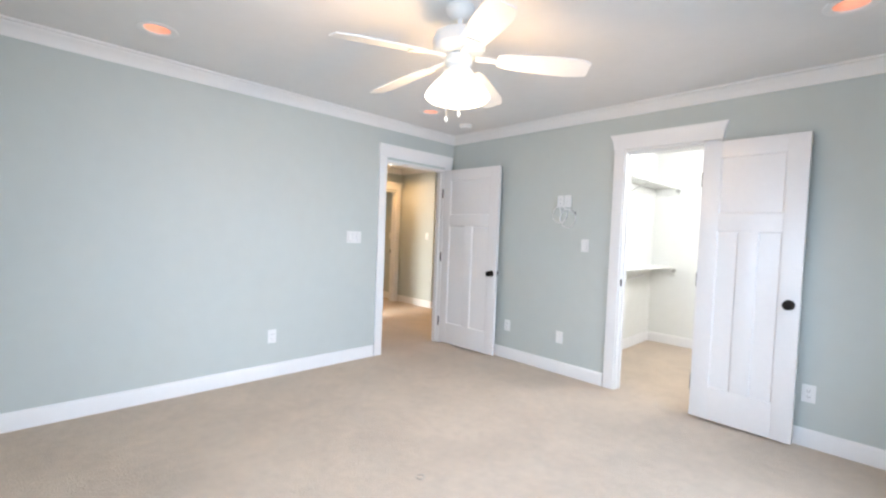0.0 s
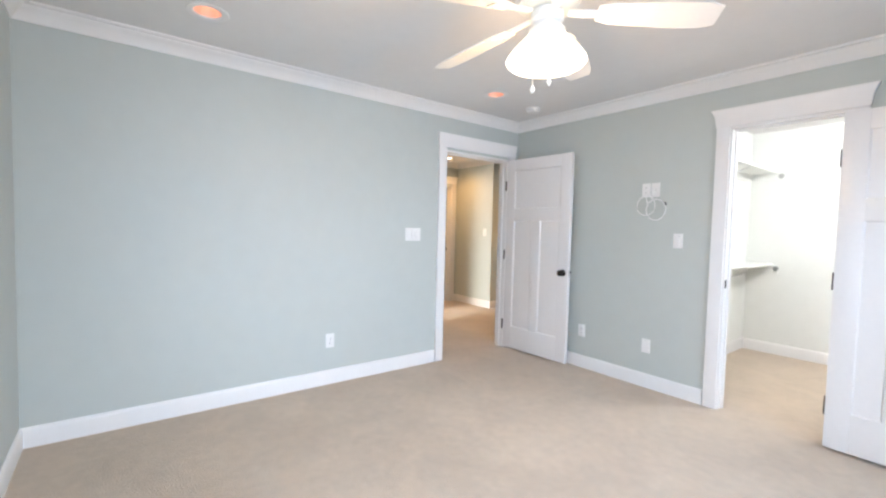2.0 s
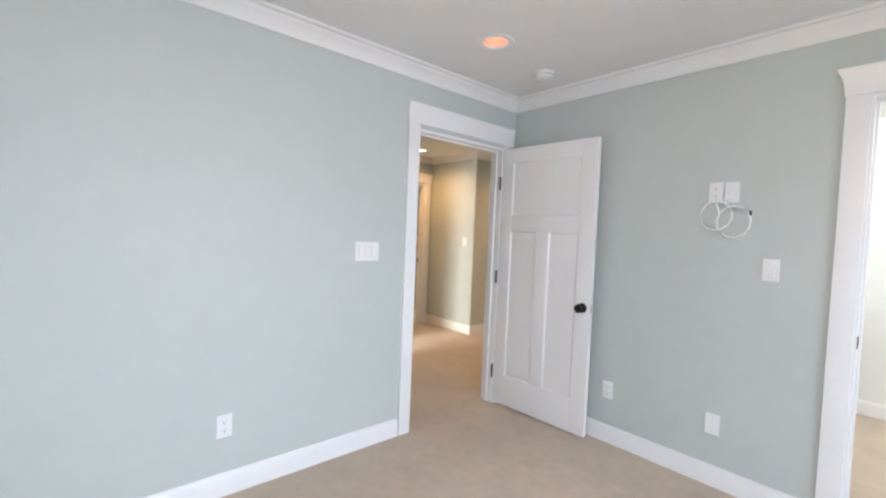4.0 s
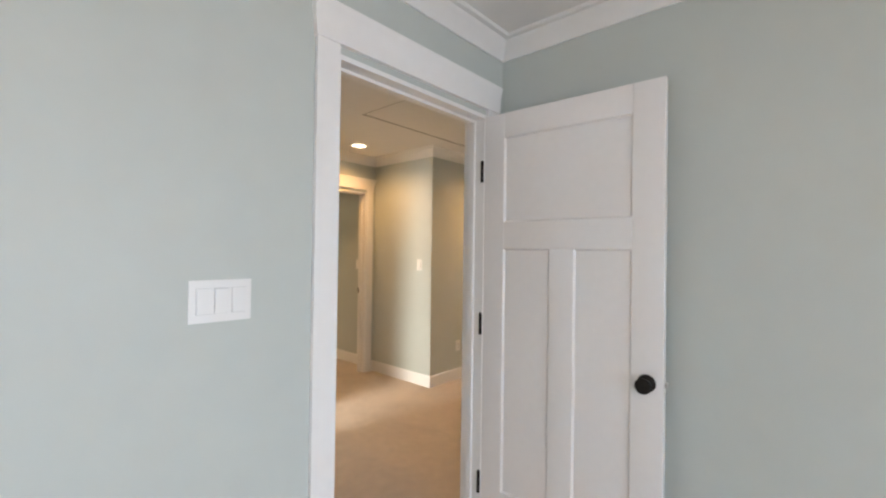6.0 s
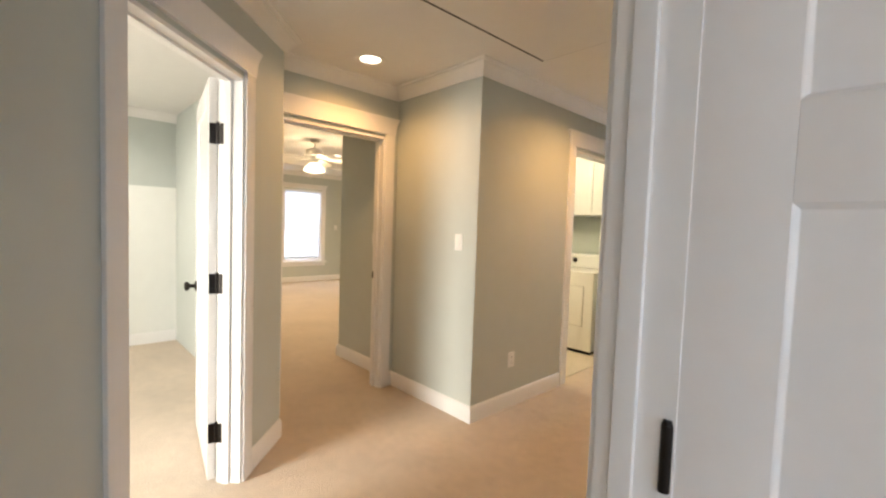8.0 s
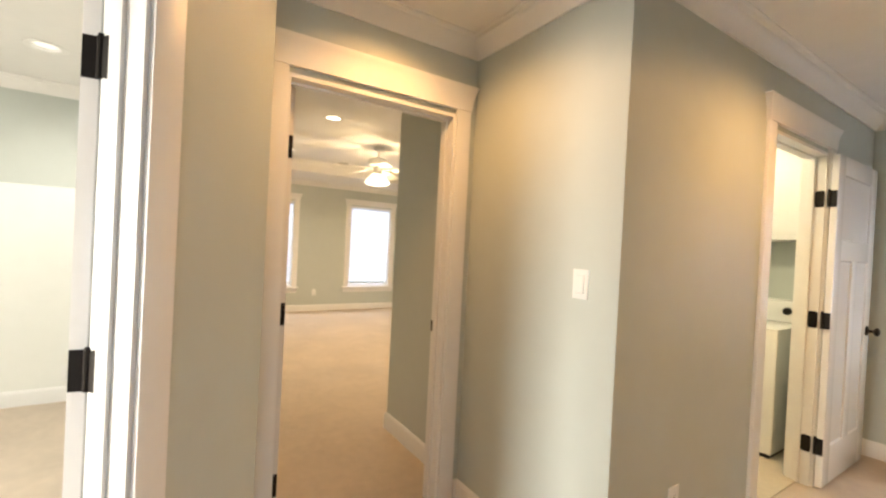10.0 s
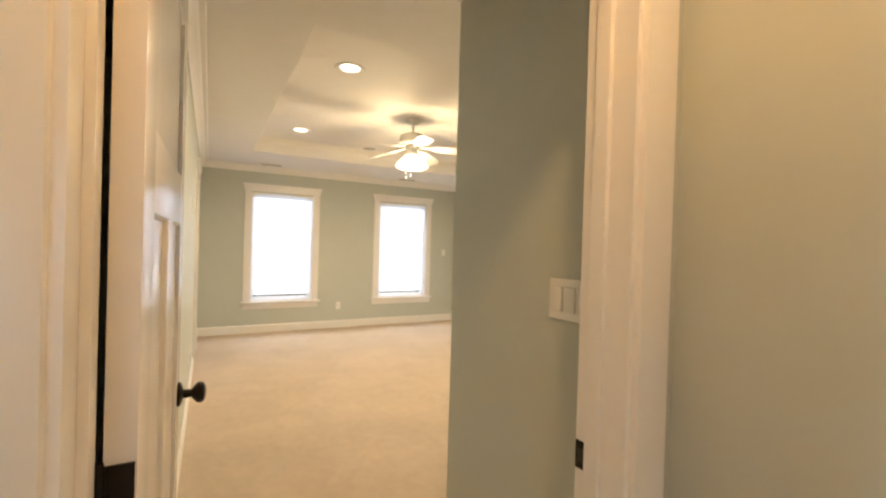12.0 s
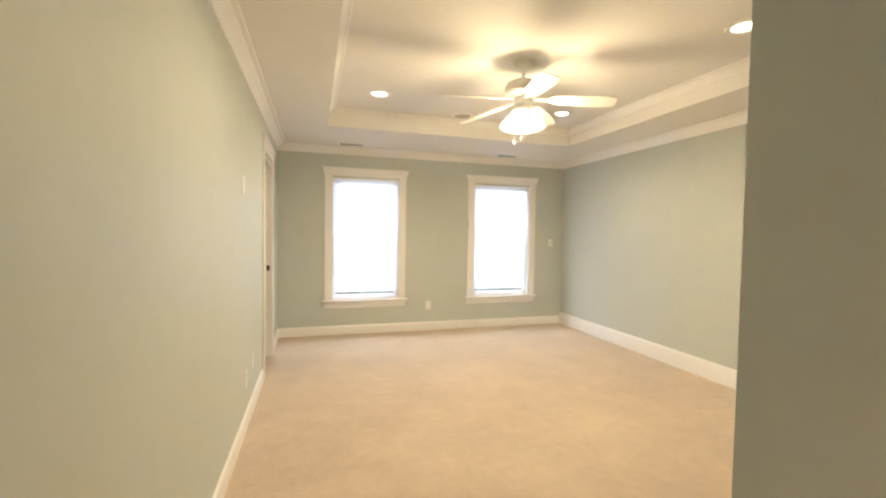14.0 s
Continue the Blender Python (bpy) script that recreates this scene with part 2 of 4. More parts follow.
# closet
wall("wall_closet_west", (1.54, 0.115), (1.54, 2.23), "white painted closet side wall", material=WHITE_WALL)
wall("wall_closet_back", (1.42, 2.225), (3.5, 2.225), "white painted closet back wall", material=WHITE_WALL)
wall("wall_closet_east", (3.4, 2.225), (3.4, 0.115), "white painted closet side wall", material=WHITE_WALL)
# hall
HX, HY, KX = -2.665, 1.330, -1.748
wall("wall_hall_south", (-TH, -1.07), (-1.06, -1.07), "sage painted hall end wall")
wall("wall_hall_diagonal", (-1.06, -1.07), (-2.38, 0.25), "sage painted wall set at forty-five degrees with a doorway", [(0.62, 1.395, 0, DH)])
wall("wall_hall_return", (-2.38, 0.25), (HX, 0.25), "short sage painted wall beside the bedroom doorway")
wall("wall_hall_west", (HX, 0.12), (HX, HY), "sage painted hall wall with the main bedroom doorway", [(0.354 - 0.12, 1.206 - 0.12, 0, DH)])
wall("wall_hall_jog", (HX, HY), (KX, HY), "sage painted hall wall with a light switch")
wall("wall_laundry", (KX, HY + TH), (KX, 4.30), "sage painted wall with the laundry doorway", [(2.545 - HY - TH, 3.36 - HY - TH, 0, DH)])
wall("wall_loft_north", (-3.62, 4.30), (0.1, 4.30), "sage painted wall with a window at the hall end", [(3.62 - 1.43, 3.62 - 0.55, 0.93, 2.05)])
# main bedroom
MX, MY0, MY1, NX = -8.95, 0.358, 4.45, -3.650
wall("wall_main_south", (HX - TH, MY0), (MX, MY0), "long sage painted wall of the main bedroom", [(7.39 + HX - TH, 8.14 + HX - TH, 0, DH)])
wall("wall_main_west", (MX, -1.6), (MX, 4.58), "sage painted wall with two tall windows", [(1.6 + 1.015, 1.6 + 1.917, 0.46, 2.07), (1.6 + 2.99, 1.6 + 3.892, 0.46, 2.07)])
wall("wall_main_north", (MX, MY1), (NX, MY1), "sage painted side wall of the main bedroom")
wall("wall_main_east", (NX, 4.58), (NX, 1.378 + TH), "sage painted wall behind the entry nook")
wall("wall_main_nook", (NX, 1.378), (HX - TH, 1.378), "sage painted nook wall beside the entry door")
# plain walls that close the house beyond what is seen
wall("wall_house_east", (B_X1, 4.415), (B_X1, 0.115), "plain outer wall behind the closet")
wall("wall_house_north", (0.1, 4.30), (B_X1 + TH, 4.30), "plain outer wall behind the closet")
# side room and the dark rooms behind
wall("wall_side_west", (-5.22, -4.03), (-5.22, 0.30), "pale painted wall of the side room above white boards", material=PAINT)
wall("wall_side_south", (-0.10, -3.915), (-5.22, -3.915), "painted wall of the side room with two unseen windows", [(0.85, 2.25, 0.5, 2.05), (3.25, 4.45, 0.5, 2.05)], material=WHITE_WALL)
wall("wall_bath_south", (-5.335, -1.5), (MX, -1.5), "white wall behind the far doorway", material=WHITE_WALL)

# floor and ground
bm = bmesh.new()
box(bm, -9.06, 4.41, -1.61, 4.52, -0.02, 0)
box(bm, -5.33, 4.41, -4.02, -1.61, -0.02, 0)
structure("floor", bm, CARPET, "beige cut pile carpet through all the rooms")
bm = bmesh.new()
box(bm, -3.42, KX - 0.06, HY + TH, 4.30, 0.0, 0.008)
structure("floor_laundry", bm, VINYL, "pale vinyl laundry floor")
bm = bmesh.new()
box(bm, -2000, 2000, -2000, 2000, -3.3, -3.0)
structure("ground", bm, GRASS, "lawn outside seen far below the windows")


def ceiling(name, rects, holes, label, z=H, thick=0.14):
    """Ceiling slabs with openings for the recessed lamps, all in one mesh."""
    bm = bmesh.new()
    for x0, x1, y0, y1 in rects:
        inside = [q for q in holes if x0 < q[0] < x1 and y0 < q[2] < y1]
        xs = sorted({x0, x1, *[v for q in inside for v in q[:2]]})
        ys = sorted({y0, y1, *[v for q in inside for v in q[2:]]})
        for i in range(len(xs) - 1):
            for j in range(len(ys) - 1):
                cx, cy = (xs[i] + xs[i + 1]) / 2, (ys[j] + ys[j + 1]) / 2
                if not any(q[0] < cx < q[1] and q[2] < cy < q[3] for q in inside):
                    box(bm, xs[i], xs[i + 1], ys[j], ys[j + 1], z, z + thick)
    return structure(name, bm, CEIL, label)


def hole(x, y, r=0.07):
    return (x - r, x + r, y - r, y + r)


B_LAMPS = [(0.585, -3.13), (0.61, -0.95), (3.49, -0.907)]
H_LAMPS = [(-2.275, 0.79), (-1.13, 2.20)]
S_LAMP = (-4.33, -0.70)
M_LAMPS = [(-5.19, 1.36), (-7.18, 1.375), (-7.18, 3.29), (-5.19, 3.29)]
TZ = 2.635
TRAY = (-7.80, -4.34, 0.935, 3.79)
ceiling("ceiling_bedroom", [(-0.06, 4.42, -4.03, 0.06)], [hole(*p) for p in B_LAMPS], "white painted bedroom ceiling")
ceiling("ceiling_closet", [(-0.06, 4.42, 0.06, 4.42)], [], "white closet ceiling")
ceiling("ceiling_hall", [(-5.34, -0.06, -4.03, 0.30), (NX, -0.06, 0.30, 4.42)], [hole(*p) for p in H_LAMPS + [S_LAMP]], "white painted hall ceiling")
ceiling("ceiling_main", [(-9.03, NX, 0.30, 4.58)], [TRAY], "white ceiling border round a raised tray", thick=TZ - H + 0.05)
ceiling("ceiling_bath", [(-9.03, -5.34, -1.62, 0.30)], [], "white ceiling behind the far doorway")
ceiling("ceiling_tray", [(TRAY[0] + 0.001, TRAY[1] - 0.001, TRAY[2] + 0.001, TRAY[3] - 0.001)], [hole(*p) for p in M_LAMPS], "raised white tray ceiling", z=TZ)
x0, x1, y0, y1 = TRAY


def crown(name, pts, label, z=H, closed=False, size=1.0):
    s = size
    prof = [(0, z), (0, z - 0.085 * s), (0.010 * s, z - 0.085 * s), (0.016 * s, z - 0.072 * s), (0.030 * s, z - 0.050 * s), (0.052 * s, z - 0.030 * s),
            (0.062 * s, z - 0.022 * s), (0.066 * s, z - 0.012 * s), (0.092 * s, z - 0.012 * s), (0.098 * s, z - 0.006 * s), (0.098 * s, z)]
    bm = bmesh.new()
    sweep(bm, pts, prof, closed)
    return structure(name, bm, TRIM, label)


crown("trim_crown_bedroom", [(0, 0), (0, B_Y0), (B_X1, B_Y0), (B_X1, 0)], "white crown moulding round the bedroom ceiling", closed=True)
crown("trim_crown_hall", [(-TH, 4.30), (KX, 4.30), (KX, HY), (HX, HY), (HX, 0.25), (-2.38, 0.25), (-1.06, -1.07), (-TH, -1.07)], "white crown moulding round the hall ceiling", closed=True)
crown("trim_crown_main", [(MX, MY1), (MX, MY0), (HX - TH, MY0), (HX - TH, 1.378), (NX, 1.378), (NX, MY1)], "white crown moulding round the main bedroom", closed=True)
crown("trim_crown_tray", [(x0, y1), (x0, y0), (x1, y0), (x1, y1)], "white moulding at the top of the tray", z=TZ, closed=True, size=0.75)
crown("trim_crown_side", [(-5.22, 0.30), (-5.22, -3.915)], "white crown moulding in the side room")

BASE = [(0, 0), (0.015, 0), (0.015, 0.094), (0.010, 0.110), (0.004, 0.117), (0, 0.117)]


def baseboard(pts, label="white painted baseboard", raise_by=0.0):
    bm = bmesh.new()
    sweep(bm, pts, [(d, z + raise_by * (z > 0)) for d, z in BASE])
    return structure("baseboard", bm, TRIM, label)


C = 0.09   # from opening edge to the outside of its casing
baseboard([(0, -1.007 - C), (0, B_Y0), (B_X1, B_Y0), (B_X1, 0), (2.712 + C, 0)])
baseboard([(2.068 - C, 0), (0, 0), (0, -0.135 + C)])
baseboard([(3.4, 0.115), (3.4, 2.225), (1.54, 2.225), (1.54, 0.115)])
dg = 1 / math.sqrt(2)
baseboard([(HX, 0.25), (-2.38, 0.25), (-1.06 - (1.395 + C) * dg, -1.07 + (1.395 + C) * dg)])
baseboard([(-1.06 - (0.62 - C) * dg, -1.07 + (0.62 - C) * dg), (-1.06, -1.07), (-TH, -1.07), (-TH, -1.007 - C)])
baseboard([(-TH, -0.135 + C), (-TH, 4.30), (KX, 4.30), (KX, 3.36 + C)])
baseboard([(KX, 2.545 - C), (KX, HY), (HX, HY), (HX, 1.206 + C)])
baseboard([(MX, 2.5), (MX, MY0), (-8.14 - C, MY0)])
baseboard([(-7.39 + C, MY0), (HX - TH, MY0)])
baseboard([(HX - TH, 1.206 + C), (HX - TH, 1.378), (NX, 1.378), (NX, MY1)])
baseboard([(NX, MY1), (MX, MY1)], "tall white painted baseboard", 0.055)
baseboard([(MX, MY1), (MX, 2.5)])
baseboard([(-5.205, 0.30), (-5.205, -3.915)])


def door_trim(number, p, heading, w, t=TH, sides=(1, 1), label="white craftsman door casing and jamb", cut=(0, 0), top=DH):
    """Casing, jamb and stops of a doorway. p: the foot of the opening's start on the room face; heading: rotation of its x axis,
    along the wall; its y axis points into the wall. cut: shortens the header's overhang at its start and end."""
    m = pose(p[0], p[1], 0, 0, 0, heading)
    root = tagged(new("door_trim_%d" % number), label, "door casing", kind="structure")
    root.matrix_world = m
    bm = bmesh.new()
    for u0, u1 in ((-0.001, 0.018), (w - 0.018, w + 0.001)):
        box(bm, u0, u1, -0.003, t + 0.003, 0, top)
    box(bm, 0.018, w - 0.018, -0.003, t + 0.003, top - 0.018, top)
    part("jamb", bm, TRIM, root)
    bm = bmesh.new()
    sy = t * 0.45
    for u0, u1 in ((0.018, 0.029), (w - 0.029, w - 0.018)):
        box(bm, u0, u1, sy, sy + 0.035, 0, top - 0.018, 0.002)
    box(bm, 0.029, w - 0.029, sy, sy + 0.035, top - 0.029, top - 0.018, 0.002)
    part("stop", bm, TRIM, root)
    for s, (yf, sg) in zip(sides, ((0.0, -1), (t, 1))):
        if not s:
            continue
        for u0, u1 in ((-0.082, 0.006), (w - 0.006, w + 0.082)):
            bm = bmesh.new()
            ya, yb = sorted((yf, yf + sg * 0.018))
            box(bm, u0, u1, ya, yb, 0, 2.085, 0.003)
            part("casing_leg", bm, TRIM, root)
        # header with flared ends
        bm = bmesh.new()
        e0, e1 = 0.032 - cut[0], 0.032 - cut[1]
        rows = [(0.0, 2.085, 0.022), (0.002, 2.10, 0.022), (0.006, 2.14, 0.023), (0.014, 2.17, 0.026), (0.024, 2.192, 0.031), (0.032, 2.208, 0.036), (0.032, 2.214, 0.036)]
        rings = []
        for fl, z, d in rows:
            a0, a1 = -0.086 - min(fl, e0), w + 0.086 + min(fl, e1)
            rings.append([bm.verts.new((a0, yf, z)), bm.verts.new((a1, yf, z)), bm.verts.new((a1, yf + sg * d, z)), bm.verts.new((a0, yf + sg * d, z))])
        for a, b in zip(rings, rings[1:]):
            for i in range(4):
                bm.faces.new((a[i], a[(i + 1) % 4], b[(i + 1) % 4], b[i]))
        bm.faces.new(rings[0])
        bm.faces.new(rings[-1])
        part("header", bm, TRIM, root)
    return root


door_trim(1, (0, -1.007), 90, 0.872, cut=(0.022, 0.03))
door_trim(2, (2.068, 0), 0, 0.644, top=DH + 0.024)
door_trim(3, (-1.06 - 0.62 * dg, -1.07 + 0.62 * dg), 135, 0.775)
door_trim(4, (HX, 0.354), 90, 0.852, sides=(1, 0), cut=(0.03, 0.0))
door_trim(5, (KX, 2.545), 90, 0.815)
door_trim(6, (-7.39, MY0), 180, 0.75)


def strike(p, heading):
    """A latch plate let into a jamb; its front looks to -y at heading 0."""
    t = thing("strike_plate", "small dark bronze strike plate let into the door jamb", "strike plate", pose(*p, 0, 0, heading), "strike plates")
    bm = bmesh.new()
    box(bm, -0.014, 0.014, -0.003, 0, -0.029, 0.029, 0.001)
    part("plate", bm, BRONZE, t)
    bm = bmesh.new()
    box(bm, -0.007, 0.007, -0.0045, -0.002, -0.014, 0.014)
    part("latch_hole", bm, DARK, t)


strike((2.086, 0.02, 0.94), 90)
strike((HX - 0.102, 1.188, 0.935), 0)
strike((-8.122, MY0 - 0.03, 0.96), 90)


# ---------------------------------------------------------------- doors
def knob_mesh():
    bm = bmesh.new()
    lathe(bm, [(0.033, 0), (0.033, 0.006), (0.026, 0.010), (0.012, 0.014), (0.011, 0.034), (0.020, 0.040), (0.028, 0.048), (0.0295, 0.056), (0.026, 0.064), (0.015, 0.069), (0.004, 0.070)], 28)
    return bm


def door(number, label, p, turn, w, hand=1, hinge_side=-1, kz=0.910):
    """A three-panel door. Its leaf runs along +x from the hinge line at p, rotated by turn; thickness lies to +y * hand.
    hinge_side: the face (+1 or -1 in y) on which the hinge barrels show."""
    t, h = 0.035, 2.03
    root = thing("door_%d" % number, label, "door", pose(p[0], p[1], 0.018, 0, 0, turn))
    ya, yb = sorted((0.0, t * hand))
    st, top, mid0, mid1, bot = 0.118, 1.915, 1.385, 1.51, 0.235
    bm = bmesh.new()
    g = 0.003
    box(bm, g, st, ya, yb, 0, h, 0.0015)
    box(bm, w - st, w - g, ya, yb, 0, h, 0.0015)
    for z0, z1 in ((0.0, bot), (mid0, mid1), (top, h)):
        box(bm, st, w - st, ya + 0.0002, yb - 0.0002, z0, z1, 0.0015)
    box(bm, w / 2 - 0.055, w / 2 + 0.055, ya + 0.0002, yb - 0.0002, bot, mid0, 0.0015)
    part("leaf_frame", bm, DOORP, root)
    for u0, u1, z0, z1 in ((st, w - st, mid1, top), (st, w / 2 - 0.055, bot, mid0), (w / 2 + 0.055, w - st, bot, mid0)):
        bm = bmesh.new()
        rings = []
        for yy, k in ((ya + 0.001, 0.0), (ya + 0.0025, 0.002), (ya + 0.0085, 0.007), (ya + 0.0090, 0.0085)):
            rings.append([bm.verts.new(v) for v in ((u0 + k, yy, z0 + k), (u1 - k, yy, z0 + k), (u1 - k, yy, z1 - k), (u0 + k, yy, z1 - k))])
        back = []
        for yy, k in ((yb - 0.001, 0.0), (yb - 0.0025, 0.002), (yb - 0.0085, 0.007), (yb - 0.0090, 0.0085)):
            back.append([bm.verts.new(v) for v in ((u0 + k, yy, z0 + k), (u1 - k, yy, z0 + k), (u1 - k, yy, z1 - k), (u0 + k, yy, z1 - k))])
        order = rings[::-1] + back
        for a, b in zip(order, order[1:]):
            for i in range(4):
                bm.faces.new((a[i], a[(i + 1) % 4], b[(i + 1) % 4], b[i]))
        bm.faces.new(order[0])
        bm.faces.new(order[-1])
        pan = part("panel", bm, DOORP, root)
        pan.data.polygons.foreach_set("use_smooth", [False] * len(pan.data.polygons))
    for sgn, yy in ((-1, ya), (1, yb)):
        bm = knob_mesh()
        bmesh.ops.transform(bm, matrix=Matrix.Translation((w - 0.06, yy, kz)) @ Matrix.Rotation(radians(90 if sgn < 0 else -90), 4, 'X'), verts=bm.verts)
        part("knob", bm, BRONZE, root, "dark bronze round door knob")
    bm = bmesh.new()
    box(bm, w - g, w - g + 0.0015, (ya + yb) / 2 - 0.012, (ya + yb) / 2 + 0.012, kz - 0.028, kz + 0.028)
    box(bm, w - g, w + 0.009, (ya + yb) / 2 - 0.006, (ya + yb) / 2 + 0.006, kz - 0.010, kz + 0.010, 0.002)
    part("latch", bm, STEEL, root)
    yh = ya if hinge_side < 0 else yb
    for z in (0.244, 1.014, 1.760):
        bm = bmesh.new()
        lathe(bm, [(0.0085, z - 0.05), (0.0085, z + 0.05)], 12, Matrix.Translation((-0.004, yh + hinge_side * 0.004, 0)))
        lathe(bm, [(0.0078, z + 0.05), (0.006, z + 0.057)], 12, Matrix.Translation((-0.004, yh + hinge_side * 0.004, 0)))
        box(bm, -0.002, 0.0028, min(yh, yh - hinge_side * 0.033), max(yh, yh - hinge_side * 0.033), z - 0.05, z + 0.05)
        part("hinge", bm, BRONZE, root, "black butt hinge")
    return root


def rounded_plate(bm, x0, x1, y0, y1, z0, z1, r):
    """A thin plate across y with rounded corners in its x-z face."""
    loop = []
    for cx, cz, a0 in ((x1 - r, z1 - r, 0), (x0 + r, z1 - r, 90), (x0 + r, z0 + r, 180), (x1 - r, z0 + r, 270)):
        for k in range(5):
            a = radians(a0 + 22.5 * k)
            loop.append((cx + r * math.cos(a), cz + r * math.sin(a)))
    lo = [bm.verts.new((x, y0, z)) for x, z in loop]
    hi = [bm.verts.new((x, y1, z)) for x, z in loop]
    bm.faces.new(lo)
    bm.faces.new(hi[::-1])
    for i in range(len(loop)):
        j = (i + 1) % len(loop)
        bm.faces.new((lo[i], hi[i], hi[j], lo[j]))


def jamb_hinges(p, heading, way=-1):
    """Hinge leaves let into a jamb, one plate a hinge; the plates look to -y at heading 0."""
    for z in (0.262, 1.032, 1.778):
        t = thing("hinge_plate", "black hinge leaf screwed to the door jamb", "hinge", pose(p[0], p[1], z, 0, 0, heading), "jamb hinges")
        bm = bmesh.new()
        rounded_plate(bm, min(0, 0.048 * way), max(0, 0.048 * way), -0.0035, 0, -0.051, 0.051, 0.013)
        plate = part("leaf_plate", bm, BRONZE, t)
        for dx, dz in ((0.018, 0.036), (0.034, 0.014), (0.034, -0.014), (0.018, -0.036)):
            bm = bmesh.new()
            lathe(bm, [(0.0042, 0.0), (0.0036, 0.0010), (0.0015, 0.0012)], 10, Matrix.Translation((dx * way, -0.0033, dz)) @ Matrix.Rotation(radians(90), 4, 'X'))
            part("screw", bm, BRONZE, plate)


door(1, "white three-panel door standing open beside the hall doorway", (-0.004, -0.150), 2.1, 0.816, 1, -1, 0.880)
door(2, "white three-panel closet door folded wide open against the wall", (2.696, -0.062), -1.5, 0.612, -1, 1)
door(3, "white three-panel door swung into the bright side room", (-2.124, -0.186), 171, 0.76, 1, -1)
door(4, "white three-panel door open against the main bedroom wall", (HX - TH - 0.004, 0.384), 179.6, 0.80, -1, 1)
door(5, "white three-panel laundry door opened back against the hall wall", (KX + 0.026, 3.342), 90, 0.80, -1, 1)

jamb_hinges((-2.1155, -0.1775), 45, 1)
jamb_hinges((HX - TH, 0.372), 180)
jamb_hinges((KX, 3.342), 0)


# ---------------------------------------------------------------- lamps
def downlight(x, y, z, lens, label, group, baffle=TRIM, lens_up=0.03, r=0.092):
    t = thing("recessed_light", label, "ceiling light", pose(x, y, z), group)
    bm = bmesh.new()
    lathe(bm, [(0.068, 0.004), (0.072, -0.003), (0.082, -0.006), (r + 0.012, -0.005), (r + 0.015, -0.001), (0.072, 0.0)], 40, cap=False)
    part("trim_ring", bm, TRIM, t)
    bm = bmesh.new()
    lathe(bm, [(0.0685, 0.002), (0.062, 0.04), (0.056, 0.09), (0.056, 0.13)], 40, cap=False)
    part("baffle", bm, baffle, t)
    bm = bmesh.new()
    k = 0.067 - lens_up * 0.12
    lathe(bm, [(k, lens_up), (k * 0.9, lens_up - 0.006), (k * 0.5, lens_up - 0.010), (0.004, lens_up - 0.012)], 32)
    part("lens", bm, lens, t)
    return t


for i, p in enumerate(B_LAMPS):
    downlight(*p, H, LAMP_DIM, "recessed ceiling light with a pinkish glowing baffle", "bedroom recessed lights", BAFFLE, 0.088)
for p, watts in zip(H_LAMPS, (38, 66)):
    downlight(*p, H, LAMP, "lit recessed ceiling light in the hall", "hall recessed lights", lens_up=0.012)
    spot(p[0], p[1], H - 0.03, watts, WARM, 158)
downlight(*S_LAMP, H, LAMP_SIDE, "pale recessed ceiling light in the side room", "side room lights", lens_up=0.02)
spot(S_LAMP[0], S_LAMP[1], H - 0.03, 60, (1.0, 0.96, 0.87), 168)
for p in M_LAMPS:
    downlight(*p, TZ, LAMP, "lit recessed light in the tray ceiling", "tray recessed lights", lens_up=0.012)
    spot(p[0], p[1], TZ - 0.03, 62, (1.0, 0.77, 0.49), 160)


